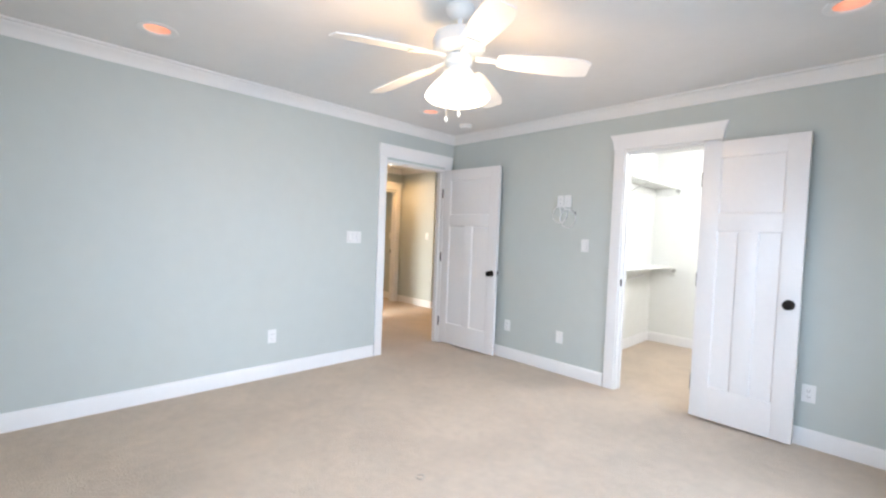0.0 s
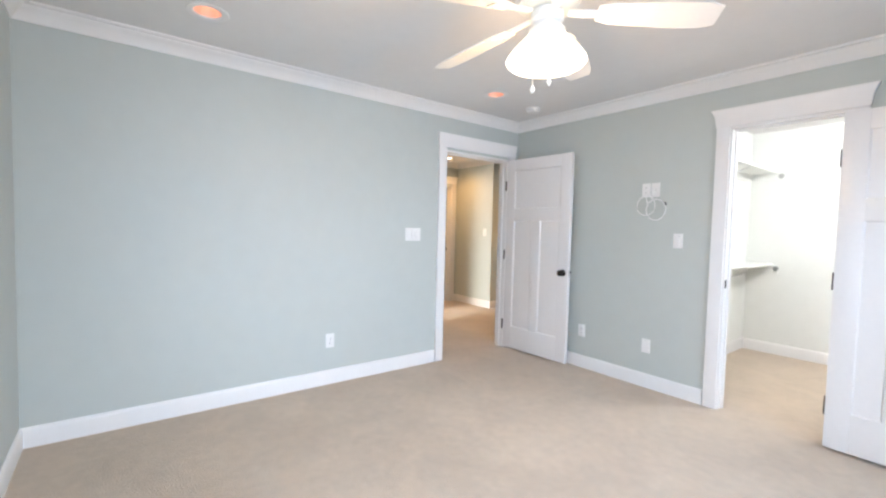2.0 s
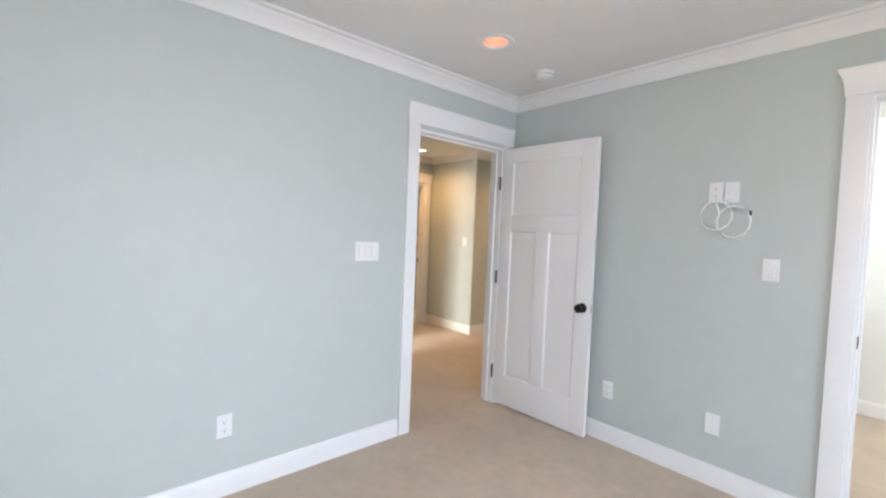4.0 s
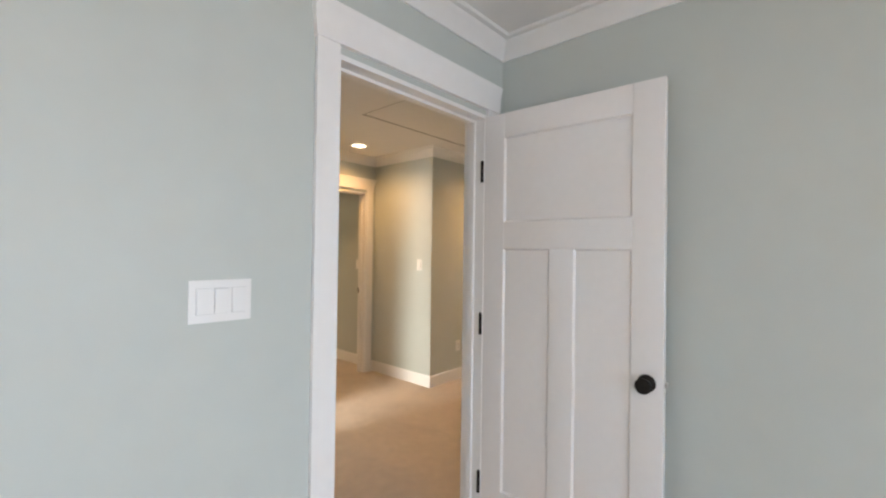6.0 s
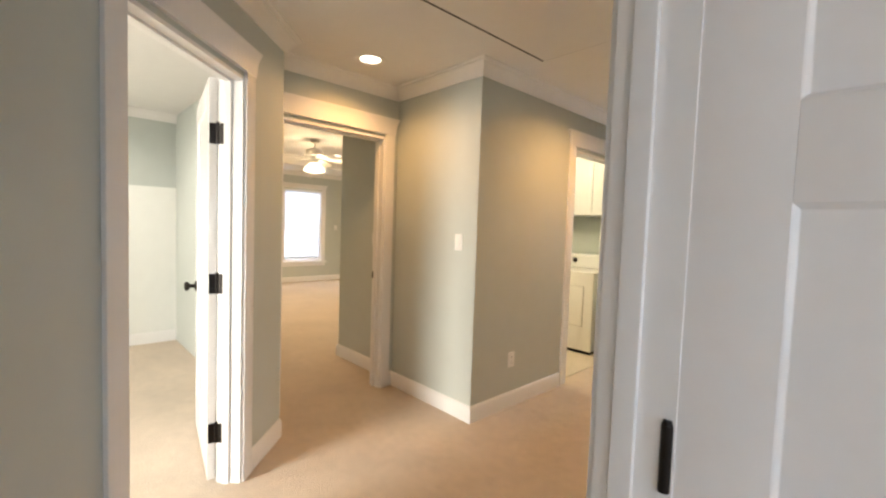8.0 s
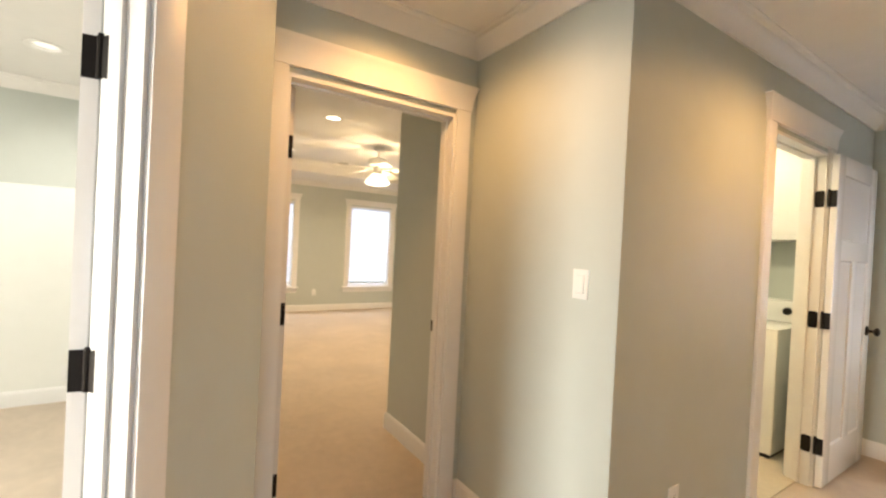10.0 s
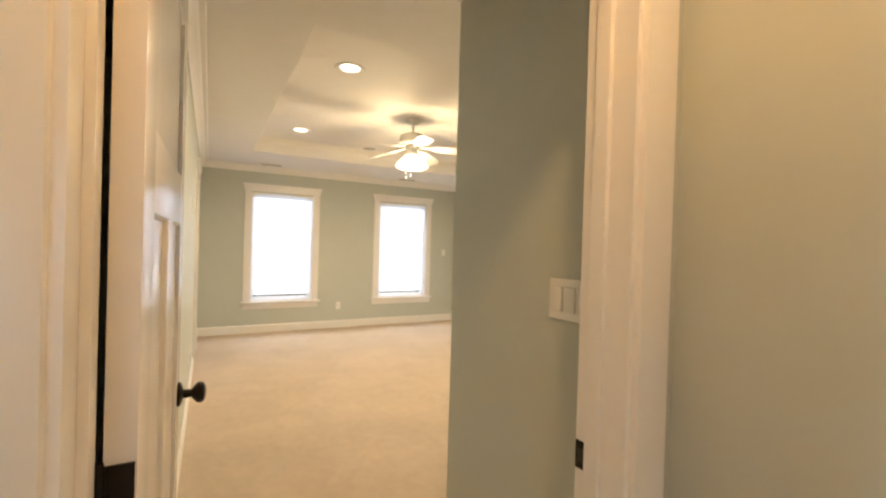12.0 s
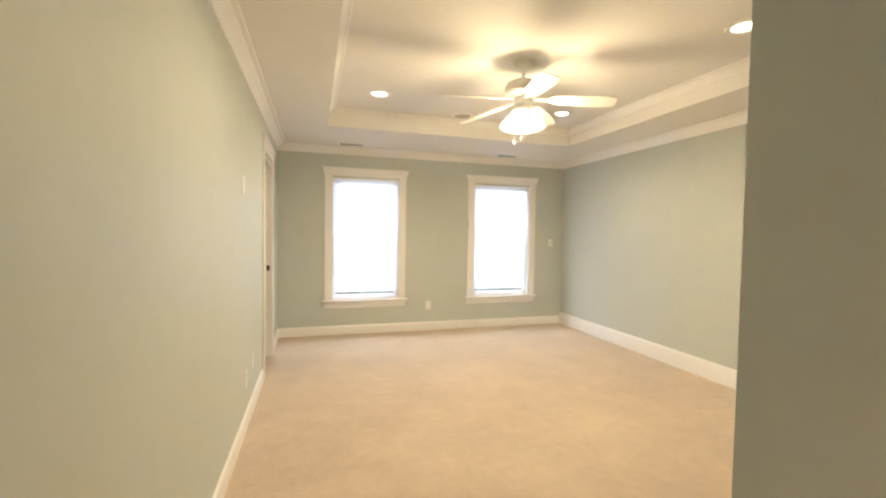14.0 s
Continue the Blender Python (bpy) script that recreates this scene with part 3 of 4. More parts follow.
def ceiling_fan(x, y, z, rod, base, label, watts, color):
    """z: the ceiling; rod: length of the downrod; base: the first blade's angle in degrees."""
    t = thing("ceiling_fan", label, "ceiling fan", pose(x, y, z))
    bm = bmesh.new()
    lathe(bm, [(0.072, 0), (0.072, -0.012), (0.066, -0.030), (0.048, -0.048), (0.024, -0.058), (0.016, -0.060)], 32)
    part("canopy", bm, FANW, t)
    bm = bmesh.new()
    lathe(bm, [(0.0125, -0.055), (0.0125, -0.065 - rod)], 16)
    lathe(bm, [(0.022, -0.058 - rod), (0.026, -0.066 - rod), (0.026, -0.080 - rod)], 20)
    part("downrod", bm, FANW, t)
    m0 = -0.070 - rod
    bm = bmesh.new()
    lathe(bm, [(0.030, m0), (0.085, m0 - 0.008), (0.122, m0 - 0.026), (0.134, m0 - 0.052), (0.134, m0 - 0.092), (0.122, m0 - 0.108), (0.088, m0 - 0.120), (0.060, m0 - 0.122)], 40)
    part("motor_housing", bm, FANW, t)
    zb = m0 - 0.135
    for k in range(5):
        a = radians(base + 72 * k)
        rot = Matrix.Translation((0, 0, zb)) @ Matrix.Rotation(a, 4, 'Z')
        tilt = Matrix.Rotation(radians(5.0), 4, 'Y') @ Matrix.Rotation(radians(-14), 4, 'X')
        bm = bmesh.new()
        n = 10
        out = []
        for i in range(n + 1):
            u = 0.20 + 0.45 * i / n
            hw = 0.055 + 0.016 * min(1, i / 6)
            if i == 0:
                hw *= 0.72
            if i >= n - 1:
                hw *= (0.93, 0.70)[i - n + 1]
            out.append((u, hw))
        loop = [(u, -hw) for u, hw in out] + [(u, hw) for u, hw in reversed(out)]
        lo = [bm.verts.new((u, v, -0.003)) for u, v in loop]
        hi = [bm.verts.new((u, v, 0.003)) for u, v in loop]
        bm.faces.new(lo[::-1])
        bm.faces.new(hi)
        for i in range(len(loop)):
            j = (i + 1) % len(loop)
            bm.faces.new((lo[i], lo[j], hi[j], hi[i]))
        bmesh.ops.transform(bm, matrix=rot @ tilt, verts=bm.verts)
        blade = part("blade", bm, FANW, t, "white fan blade")
        bm = bmesh.new()
        box(bm, 0.085, 0.215, -0.016, 0.016, -0.006, 0.006, 0.002)
        box(bm, 0.195, 0.275, -0.034, 0.034, -0.0085, -0.0032, 0.002)
        for v in (-0.02, 0.02):
            lathe(bm, [(0.005, -0.011), (0.005, -0.008)], 10, Matrix.Translation((0.25, v, 0)))
        bmesh.ops.transform(bm, matrix=rot @ tilt, verts=bm.verts)
        part("blade_iron", bm, FANW, blade)
    z1 = m0 - 0.122
    bm = bmesh.new()
    lathe(bm, [(0.050, z1), (0.066, z1 - 0.010), (0.068, z1 - 0.044), (0.056, z1 - 0.056), (0.056, z1 - 0.074), (0.074, z1 - 0.084), (0.076, z1 - 0.106), (0.062, z1 - 0.112)], 32)
    part("light_fitter", bm, FANW, t)
    bm = bmesh.new()
    zs = z1 - 0.098
    lathe(bm, [(0.066, zs), (0.080, zs - 0.012), (0.106, zs - 0.040), (0.138, zs - 0.075), (0.160, zs - 0.104), (0.165, zs - 0.116), (0.152, zs - 0.130), (0.105, zs - 0.146), (0.05, zs - 0.155), (0.006, zs - 0.157)], 40)
    sh = part("shade", bm, SHADE, t, "glowing white opal glass bowl shade")
    sh.visible_shadow = False
    for dx, dy, ln in ((0.045, -0.03, 0.055), (-0.02, -0.055, 0.075)):
        bm = bmesh.new()
        zc = zs - 0.148
        tube(bm, [(dx, dy, zc + 0.01), (dx, dy, zc - ln)], 0.0016, 6)
        lathe(bm, [(0.002, zc - ln + 0.002), (0.009, zc - ln - 0.006), (0.010, zc - ln - 0.018), (0.004, zc - ln - 0.028)], 14, Matrix.Translation((dx, dy, 0)))
        part("pull_chain", bm, FANW, t)
    bulb(x, y, z + zs - 0.08, watts, color, 0.10)
    return t


ceiling_fan(2.10, -2.107, H, 0.045, 41, "white five-blade ceiling fan with a lit bowl shade", 22, (1.0, 0.60, 0.26))
ceiling_fan(-6.10, 2.285, TZ, 0.065, 60, "white five-blade ceiling fan with a lit shade under the tray", 50, (1.0, 0.75, 0.43))


def smoke_detector(x, y):
    t = thing("smoke_detector", "round white smoke detector on the ceiling", "smoke detector", pose(x, y, H), "smoke detectors")
    bm = bmesh.new()
    lathe(bm, [(0.068, 0), (0.068, -0.010), (0.060, -0.014), (0.058, -0.030), (0.046, -0.038), (0.012, -0.040)], 32)
    part("body", bm, PLASTIC, t)
    bm = bmesh.new()
    lathe(bm, [(0.0595, -0.0165), (0.0595, -0.0195)], 32)
    part("vent_gap", bm, DARK, t)


smoke_detector(0.54, -0.385)
smoke_detector(-1.10, 2.95)


def grille(x, y, z, w, d, slats, label, turn=0, cells=1):
    t = thing("ceiling_vent", label, "air vent", pose(x, y, z, 0, 0, turn))
    bm = bmesh.new()
    f = 0.022
    box(bm, -w / 2, w / 2, -d / 2, -d / 2 + f, -0.008, 0, 0.002)
    box(bm, -w / 2, w / 2, d / 2 - f, d / 2, -0.008, 0, 0.002)
    for k in range(cells + 1):
        u = -w / 2 + (w - f) * k / cells
        box(bm, u, u + f, -d / 2 + f, d / 2 - f, -0.008, 0)
    part("frame", bm, TRIM, t)
    bm = bmesh.new()
    box(bm, -w / 2 + 0.01, w / 2 - 0.01, -d / 2 + 0.01, d / 2 - 0.01, -0.003 if slats > 2 else -0.0065, -0.001)
    part("duct", bm, DARK if slats < 3 else DUCT, t)
    for k in range(slats):
        v = -d / 2 + f + (d - 2 * f) * (k + 0.5) / slats
        bm = bmesh.new()
        box(bm, -w / 2 + f, w / 2 - f, -0.0045 if slats > 2 else -0.003, 0.0045 if slats > 2 else 0.003, -0.0015, 0.0, m=Matrix.Translation((0, v, -0.0055 if slats > 2 else -0.0085)) @ Matrix.Rotation(radians(32), 4, 'X'))
        part("slat", bm, TRIM, t)


grille(-3.65, 0.815, H, 0.42, 0.22, 9, "white two-cell return air grille in the entry ceiling", 90, 2)
grille(-8.67, 1.245, H, 0.32, 0.13, 1, "white ceiling air register near the windows", 90)
grille(-8.68, 3.372, H, 0.32, 0.13, 1, "white ceiling air register near the windows", 90)

t = thing("ceiling_speaker", "round flush ceiling speaker with a pale grille", "speaker", pose(-7.61, 2.335, TZ))
bm = bmesh.new()
lathe(bm, [(0.118, 0), (0.118, -0.006), (0.108, -0.009), (0.104, -0.004)], 40)
part("rim", bm, TRIM, t)
bm = bmesh.new()
lathe(bm, [(0.104, -0.003), (0.05, -0.006), (0.004, -0.007)], 40)
part("grille_cloth", bm, mat("speaker_mesh", (0.45, 0.43, 0.40), 0.7, var=0.2, fine=300, bump=0.2, bump_scale=600), t)

# attic hatch
t = thing("attic_hatch", "flush white attic hatch panel in the hall ceiling", "hatch", pose(-1.09, 0.885, H))
bm = bmesh.new()
box(bm, -0.34, 0.34, -0.68, 0.68, -0.0022, 0, 0.0008)
part("panel", bm, CEIL, t)
bm = bmesh.new()
box(bm, -0.356, 0.341, -0.681, 0.683, -0.0012, -0.0002)
part("gap", bm, DARK, t)


# ---------------------------------------------------------------- plates on the walls
def plate_base(bm, w, h):
    box(bm, -w / 2, w / 2, -0.006, 0, -h / 2, h / 2, 0.0025)


def outlet(x, y, z, heading, group="wall outlets"):
    t = thing("wall_outlet", "white duplex wall outlet above the baseboard", "outlet", face_pose(x, y, z, heading), group)
    bm = bmesh.new()
    plate_base(bm, 0.072, 0.116)
    part("plate", bm, PLASTIC, t)
    for dz in (-0.020, 0.020):
        bm = bmesh.new()
        box(bm, -0.017, 0.017, -0.0085, -0.004, dz - 0.0145, dz + 0.0145, 0.003)
        r = part("receptacle", bm, PLASTIC, t)
        bm = bmesh.new()
        for u in (-0.0065, 0.0065):
            box(bm, u - 0.001, u + 0.001, -0.0092, -0.008, dz - 0.003, dz + 0.006)
        box(bm, -0.0025, 0.0025, -0.0092, -0.008, dz - 0.010, dz - 0.006)
        part("slots", bm, DARK, r)


def blank_plate(x, y, z, heading):
    t = thing("wall_plate", "white blank wall plate", "wall plate", face_pose(x, y, z, heading), "wall plates")
    bm = bmesh.new()
    plate_base(bm, 0.072, 0.116)
    part("plate", bm, PLASTIC, t)
    for dz in (-0.042, 0.042):
        bm = bmesh.new()
        lathe(bm, [(0.003, 0), (0.002, 0.001)], 10, Matrix.Translation((0, -0.006, dz)) @ Matrix.Rotation(radians(90), 4, 'X'))
        part("screw", bm, STEEL, t)


def switch(x, y, z, heading, gangs=1, label="white rocker light switch"):
    t = thing("light_switch", label, "light switch", face_pose(x, y, z, heading), "light switches")
    bm = bmesh.new()
    w = 0.072 + 0.046 * (gangs - 1)
    plate_base(bm, w, 0.116)
    part("plate", bm, PLASTIC, t)
    for k in range(gangs):
        u = (k - (gangs - 1) / 2) * 0.046
        bm = bmesh.new()
        box(bm, u - 0.0185, u + 0.0185, -0.0066, -0.004, -0.0355, 0.0355)
        part("switch_gap", bm, GAP, t)
        bm = bmesh.new()
        box(bm, u - 0.0178, u + 0.0178, -0.0105, -0.004, -0.0347, 0.0347, 0.0015, m=Matrix.Rotation(radians(3 if k % 2 else -3), 4, 'X'))
        part("rocker", bm, PLASTIC, t)


switch(0, -1.368, 1.238, 90, 3, "white three-gang rocker switch plate beside the doorway")
outlet(0, -2.16, 0.358, 90)
outlet(0.905, 0, 0.354, 0)
blank_plate(1.53, 0, 0.35, 0)
switch(1.747, 0, 1.246, 0)
outlet(3.366, 0, 0.35, 0)
switch(-1.915, HY, 1.25, 0, 1, "white rocker switch on the hall corner wall")
outlet(KX, 1.77, 0.365, 90)
switch(-2.992, 1.378, 1.225, 0, 3, "white three-gang rocker switch plate in the entry nook")
outlet(MX, 2.335, 0.35, 90)
switch(MX, 4.25, 1.24, 90)
blank_plate(-6.26, MY0, 1.66, 180)
outlet(-6.35, MY0, 0.345, 180)
blank_plate(-6.68, MY0, 0.37, 180)
outlet(-5.20, -0.66, 0.10 + 0.12, 90)

t = thing("ring", "small grey ring lying on the bedroom carpet", "ring", pose(2.0, -2.173, 0.003))
bm = bmesh.new()
tube(bm, [(0.024 * math.cos(radians(15 * i)), 0.021 * math.sin(radians(15 * i)), 0.002) for i in range(24)], 0.0024, 8, closed=True)
part("band", bm, mat("grey_rubber", (0.42, 0.40, 0.35), 0.6, var=0.1, bump=0), t)

# two small plates with a looped white cable
for u, lab in ((1.474, "white cable plate with two screws"), (1.551, "white cable plate with a jack and a lead")):
    t = thing("cable_plate", lab, "wall plate", face_pose(u, 0, 1.66, 0), "cable plates")
    bm = bmesh.new()
    plate_base(bm, 0.070, 0.114)
    part("plate", bm, PLASTIC, t)
    for dz in ((-0.02, 0.02) if u < 1.52 else (0.0,)):
        bm = bmesh.new()
        lathe(bm, [(0.005, 0), (0.005, 0.006), (0.003, 0.007)], 12, Matrix.Translation((0, -0.006, dz)) @ Matrix.Rotation(radians(90), 4, 'X'))
        part("jack", bm, STEEL, t)
t = thing("cable", "coiled white coaxial cable hanging from the wall jack", "cable", pose(1.551, -0.012, 1.66))
bm = bmesh.new()
pts = [(0, -0.004, 0), (0.0, -0.018, -0.004), (0.0, -0.022, -0.04)]
for i in range(15):
    a = radians(75 + i * 27)
    pts.append((-0.065 + 0.078 * math.cos(a), -0.010 - 0.004 * (i % 3), -0.130 + 0.080 * math.sin(a)))
for i in range(14):
    a = radians(150 + i * 27)
    pts.append((0.020 + 0.080 * math.cos(a), -0.014 - 0.003 * (i % 2), -0.165 + 0.088 * math.sin(a)))
tube(bm, pts, 0.005, 8)
part("lead", bm, PLASTIC, t)
bm = bmesh.new()
lathe(bm, [(0.006, 0), (0.006, 0.022), (0.004, 0.024)], 12, Matrix.Translation((0.095, -0.014, -0.128)))
part("plug", bm, DARK, t)


# ---------------------------------------------------------------- windows
def window(number, p, heading, w, z0, z1, label, t=TH, blinds=True, seed=0, seen=True):
    """p: foot of the opening's start on the room face; its x axis runs along the wall, y into the wall."""
    root = tagged(new("window_%d" % number), label, "window", kind="structure")
    root.matrix_world = pose(p[0], p[1], 0, 0, 0, heading)
    h = z1 - z0
    bm = bmesh.new()
    for q in ((0, 0.02, z0, z1), (w - 0.02, w, z0, z1), (0.02, w - 0.02, z1 - 0.02, z1), (0.02, w - 0.02, z0, z0 + 0.02)):
        box(bm, q[0], q[1], -0.003, t + 0.003, q[2], q[3])
    part("jamb", bm, TRIM, root)
    ys = t - 0.045
    zm = z0 + h * 0.49
    for name, a, b, y in (("upper_sash", zm - 0.015, z1 - 0.02, ys + 0.022), ("lower_sash", z0 + 0.02, zm + 0.015, ys)):
        bm = bmesh.new()
        for q in ((0.02, 0.065, a, b), (w - 0.065, w - 0.02, a, b), (0.065, w - 0.065, a, a + (0.03 if name == "upper_sash" else 0.045)), (0.065, w - 0.065, b - (0.03 if name == "lower_sash" else 0.04), b)):
            box(bm, q[0], q[1], y, y + 0.02, q[2], q[3], 0.002)
        s = part(name, bm, TRIM, root)
        bm = bmesh.new()
        box(bm, 0.06, w - 0.06, y + 0.008, y + 0.012, a + 0.026, b - 0.026)
        g = part("pane", bm, GLASS, s)
        g.visible_shadow = False
    for u0, u1 in ((-0.085, 0.006), (w - 0.006, w + 0.085)):
        bm = bmesh.new()
        box(bm, u0, u1, -0.018, 0, z0 - 0.0, z1 + 0.02, 0.003)
        part("casing_leg", bm, TRIM, root)
    bm = bmesh.new()
    rings = []
    for fl, z, d in ((0.0, 0.02, 0.022), (0.004, 0.05, 0.022), (0.012, 0.08, 0.026), (0.022, 0.105, 0.031), (0.028, 0.122, 0.036), (0.028, 0.13, 0.036)):
        a0, a1 = -0.09 - fl, w + 0.09 + fl
        rings.append([bm.verts.new((a0, 0, z1 + z)), bm.verts.new((a1, 0, z1 + z)), bm.verts.new((a1, -d, z1 + z)), bm.verts.new((a0, -d, z1 + z))])
    for a, b in zip(rings, rings[1:]):
        for i in range(4):
            bm.faces.new((a[i], a[(i + 1) % 4], b[(i + 1) % 4], b[i]))
    bm.faces.new(rings[0])
    bm.faces.new(rings[-1])
    part("header", bm, TRIM, root)
    bm = bmesh.new()
    box(bm, -0.115, w + 0.115, -0.055, 0.0, z0 - 0.028, z0, 0.005)
    part("window_sill", bm, TRIM, root)
    bm = bmesh.new()
    box(bm, -0.09, w + 0.09, -0.018, 0, z0 - 0.108, z0 - 0.028, 0.003)
    part("apron", bm, TRIM, root)
    if not blinds:
        return root
    bl = thing("window_blind", "white horizontal slat blind lowered over the window", "blind", pose(p[0], p[1], 0, 0, 0, heading), "window blinds")
    bm = bmesh.new()
    box(bm, 0.024, w - 0.024, 0.008, 0.052, z1 - 0.062, z1 - 0.021, 0.003)
    part("headrail", bm, SLAT, bl)
    me = None
    pitch, z = 0.044, z1 - 0.085
    while z > z0 + 0.075:
        if me is None:
            bm = bmesh.new()
            box(bm, 0.0215, w - 0.0215, -0.024, 0.024, -0.0012, 0.0012)
            bmesh.ops.transform(bm, matrix=Matrix.Rotation(radians(65), 4, 'X'), verts=bm.verts)
            me = finish(bm, "slat", SLAT)
        s = new("slat", me)
        s.parent = bl
        s.location = (0, 0.032, z)
        z -= pitch
    bm = bmesh.new()
    box(bm, 0.026, w - 0.026, 0.012, 0.052, z0 + 0.024, z0 + 0.042, 0.003)
    part("bottom_rail", bm, SLAT, bl)
    for u in (0.14, w - 0.14):
        bm = bmesh.new()
        tube(bm, [(u, 0.007, z1 - 0.05), (u, 0.007, z0 + 0.04)], 0.0012, 6)
        part("ladder_cord", bm, SLAT, bl)
    bm = bmesh.new()
    tube(bm, [(0.06, 0.003, z1 - 0.05), (0.06, 0.003, z1 - 0.75)], 0.004, 8)
    part("tilt_wand", bm, SLAT, bl)
    return root


window(1, (MX, 1.015), 90, 0.902, 0.46, 2.07, "tall white double-hung window with flared header and sill")
window(2, (MX, 2.99), 90, 0.902, 0.46, 2.07, "tall white double-hung window with flared header and sill")
window(3, (-1.43, 4.30), 0, 0.88, 0.93, 2.05, "white double-hung window at the end of the hall")
# windows 4 to 6 are unseen, added to let the daylight lamps in
window(4, (B_X1, -0.75), -90, 1.0, 0.5, 2.05, "unseen bedroom window added behind the camera for daylight", blinds=False)
window(5, (B_X1, -2.25), -90, 1.0, 0.5, 2.05, "unseen bedroom window added behind the camera for daylight", blinds=False)
window(6, (3.4, B_Y0), 180, 1.2, 0.5, 2.05, "unseen bedroom window added behind the camera for daylight", blinds=False)
window(7, (-0.95, -3.915), 180, 1.4, 0.5, 2.05, "unseen side room window", blinds=False)
# window 8 is added only as the opening for that extra lamp
window(8, (-3.35, -3.915), 180, 1.2, 0.5, 2.05, "unseen side room window", blinds=False)

# ---------------------------------------------------------------- side room boards
t = tagged(new("wall_panelling"), "white board panelling on the lower part of the wall", "panelling", kind="structure")
for k in range(4):
    y1b = 0.295 - 1.05 * k
    bm = bmesh.new()
    box(bm, -5.220, -5.205, y1b - 1.0498, y1b, 0.0, 1.675)
    part("board", bm, WHITE_WALL, t)

# ---------------------------------------------------------------- closet shelves and rods
def closet_shelf(z, y0, y1, label):
    t = thing("closet_shelf", label, "closet shelf", pose(1.54, 0, z), "closet shelves")
    bm = bmesh.new()
    box(bm, 0.0, 0.255, y0, y1, 0.0, 0.019, 0.002)
    part("board", bm, WHITE_WALL, t)
    bm = bmesh.new()
    box(bm, 0.0, 0.019, y0, y1, -0.085, 0.0, 0.002)
    part("cleat", bm, WHITE_WALL, t)
    bm = bmesh.new()
    tube(bm, [(0.285, y0 + 0.022, -0.030), (0.285, y1 - 0.022, -0.030)], 0.018, 16)
    part("rod", bm, PALE_PINE, t, "pale wooden hanging rod")
    for y in (y0, y1 - 0.019):
        bm = bmesh.new()
        box(bm, 0.0, 0.30, y, y + 0.019, -0.085, 0.0, 0.002)
        part("end_cleat", bm, WHITE_WALL, t)
    for y, sg in ((y0 + 0.019, 1), (y1 - 0.019, -1)):
        bm = bmesh.new()
        lathe(bm, [(0.027, 0.0), (0.027, 0.006), (0.022, 0.014), (0.019, 0.014)], 20, Matrix.Translation((0.285, y, -0.030)) @ Matrix.Rotation(radians(-90 * sg), 4, 'X'))
        part("rod_socket", bm, STEEL, t, "metal rod socket")
    bm = bmesh.new()
    ym = (y0 + y1) / 2
    box(bm, 0.02, 0.25, ym - 0.010, ym + 0.010, -0.008, 0.0, 0.002)
    box(bm, 0.019, 0.025, ym - 0.010, ym + 0.010, -0.20, 0.0, 0.002)
    tube(bm, [(0.022, ym, -0.19), (0.16, ym, -0.10), (0.262, ym, -0.056), (0.285, ym, -0.053), (0.307, ym, -0.035)], 0.005, 8)
    part("bracket", bm, PLASTIC, t, "white metal shelf and rod bracket")


closet_shelf(1.99, 0.115, 2.225, "white closet shelf with a wooden rod under it")
closet_shelf(0.98, 0.115, 2.225, "lower white closet shelf with a wooden rod")

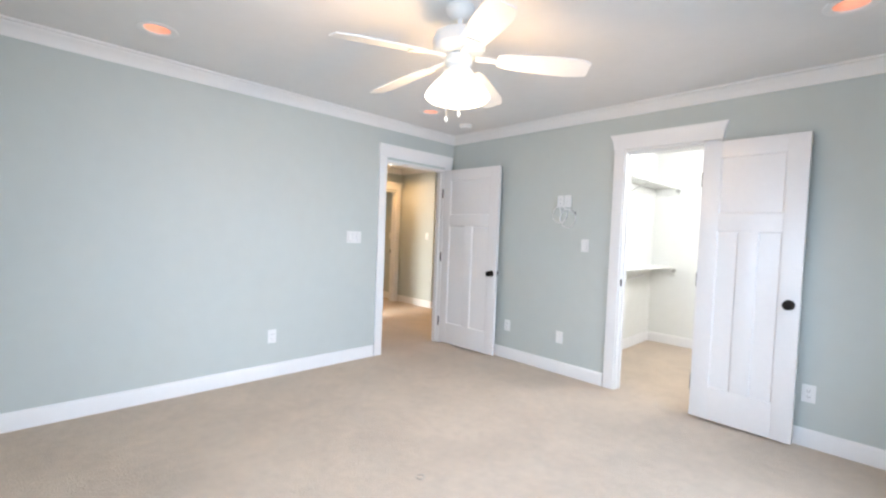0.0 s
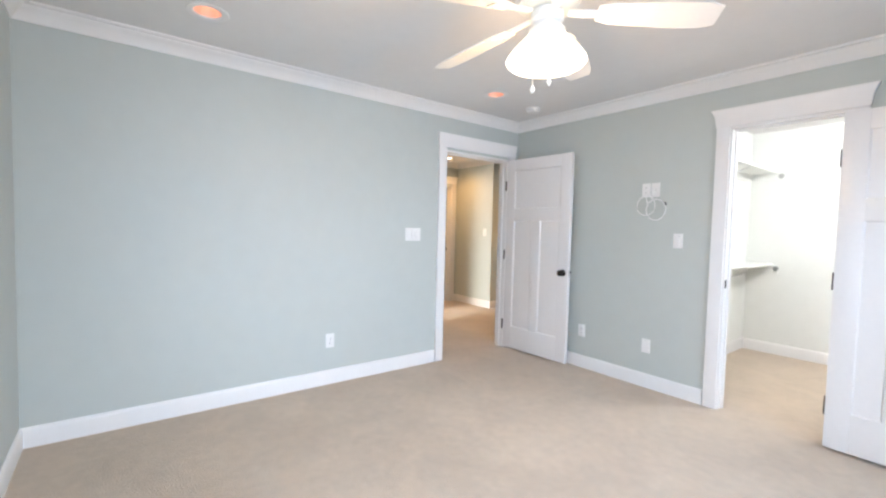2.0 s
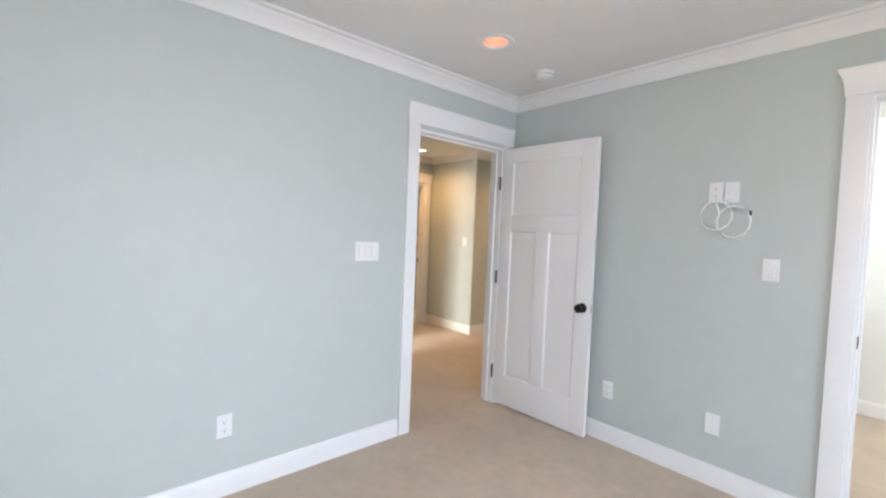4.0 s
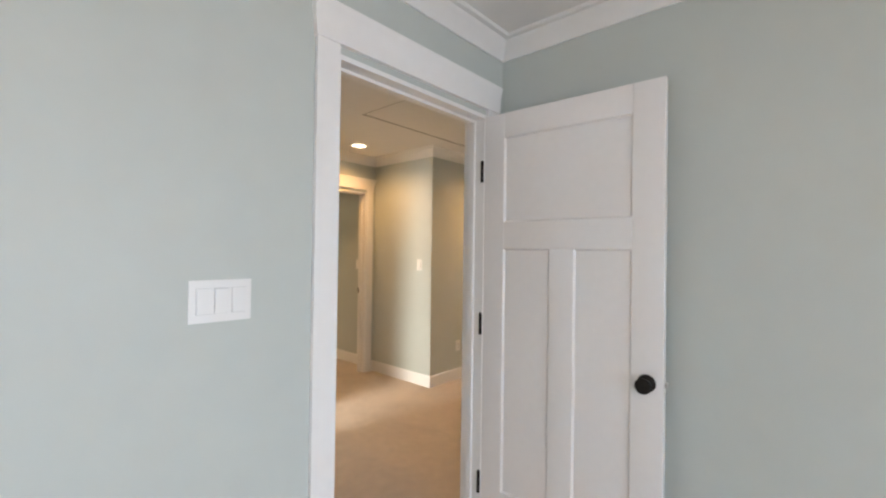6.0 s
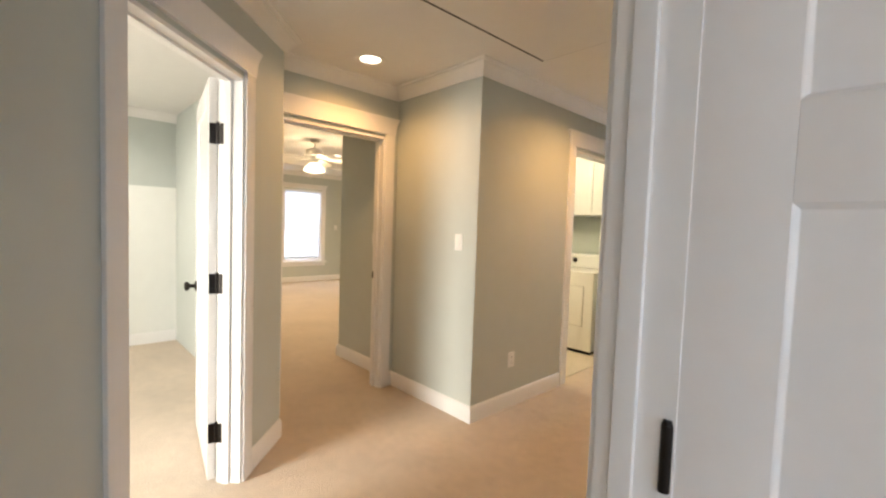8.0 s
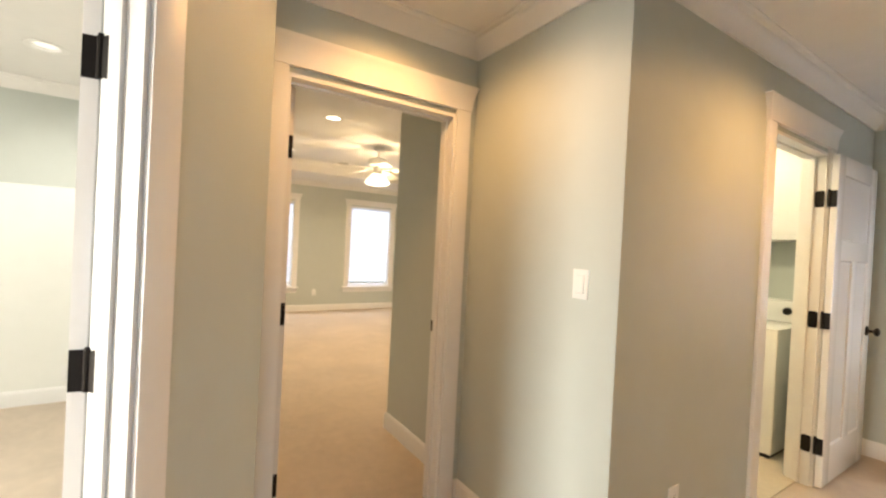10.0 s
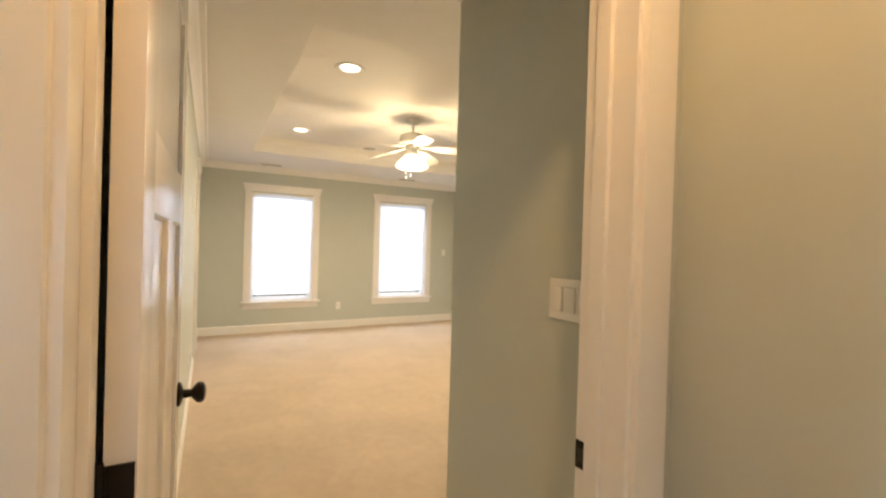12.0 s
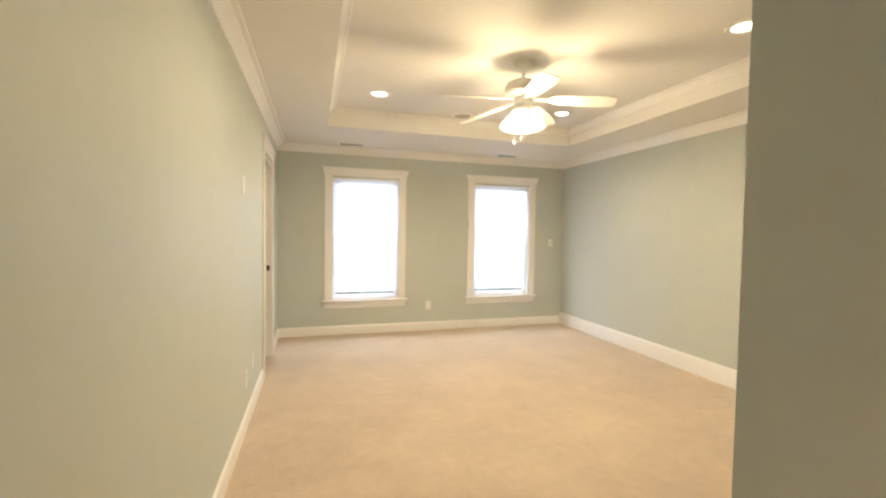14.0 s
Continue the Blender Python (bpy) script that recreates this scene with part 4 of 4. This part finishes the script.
# ---------------------------------------------------------------- laundry
def dryer(x, y):
    """A front-panel dryer whose front looks to -y; x, y: its front right foot."""
    t = thing("clothes_dryer", "white clothes dryer with a console and dark kick gap", "dryer", pose(x, y, 0.008))
    w, d, h = 0.685, 0.68, 0.90
    bm = bmesh.new()
    box(bm, -w, 0, 0.0, d, 0.03, h, 0.012)
    part("body", bm, APPL, t)
    bm = bmesh.new()
    box(bm, -w + 0.02, -0.02, 0.02, d, 0, 0.03)
    part("kick", bm, DARK, t)
    bm = bmesh.new()
    box(bm, -w + 0.11, -0.11, -0.012, 0.002, 0.30, 0.74, 0.008)
    part("door_panel", bm, APPL, t)
    bm = bmesh.new()
    box(bm, -w + 0.106, -0.106, -0.002, 0.001, 0.296, 0.744)
    part("door_gap", bm, GAP, t)
    bm = bmesh.new()
    box(bm, -w, 0, d - 0.16, d, h, h + 0.17, 0.02)
    c = part("console", bm, APPL, t)
    for u in (-0.12, -0.52):
        bm = bmesh.new()
        lathe(bm, [(0.030, 0), (0.028, 0.012), (0.022, 0.028), (0.006, 0.030)], 24, Matrix.Translation((u, d - 0.16, h + 0.09)) @ Matrix.Rotation(radians(90), 4, 'X'))
        part("dial", bm, BRONZE, c, "dark control dial")


dryer(-2.00, 3.50)
t = thing("wall_cabinet", "white wall cabinet hung above the dryer", "cabinet", pose(-2.75, 3.98, 1.55))
bm = bmesh.new()
box(bm, -0.4, 0.86, 0.0, 0.32, 0, 0.85, 0.002)
part("body", bm, TRIM, t)
for u in (-0.398, 0.024, 0.446):
    bm = bmesh.new()
    box(bm, u, u + 0.416, -0.02, 0, 0.002, 0.848, 0.002)
    d = part("cabinet_door", bm, TRIM, t)
    bm = bmesh.new()
    box(bm, u + 0.06, u + 0.356, -0.0215, -0.0195, 0.06, 0.79)
    part("panel", bm, TRIM, d)


def globe_light(x, y, watts, color, label):
    """A small flush ceiling globe with its bulb, added out of view to light a room."""
    t = thing("flush_light", label, "ceiling light", pose(x, y, H))
    bm = bmesh.new()
    lathe(bm, [(0.075, 0), (0.075, -0.012), (0.065, -0.02)], 32)
    part("base", bm, TRIM, t)
    bm = bmesh.new()
    lathe(bm, [(0.062, -0.018), (0.085, -0.04), (0.092, -0.07), (0.08, -0.10), (0.045, -0.122), (0.004, -0.128)], 32)
    g = part("globe", bm, SHADE, t)
    g.visible_shadow = False
    bulb(x, y, H - 0.07, watts, color, 0.2)


# both globes are added fixtures; the closet's is placed to shorten shelf shadows
globe_light(3.05, 1.0, 95, (0.94, 0.97, 1.0), "unseen white glass globe added to light the closet")
globe_light(-2.7, 2.75, 85, (1.0, 0.88, 0.60), "unseen white glass globe added as the warm laundry light")
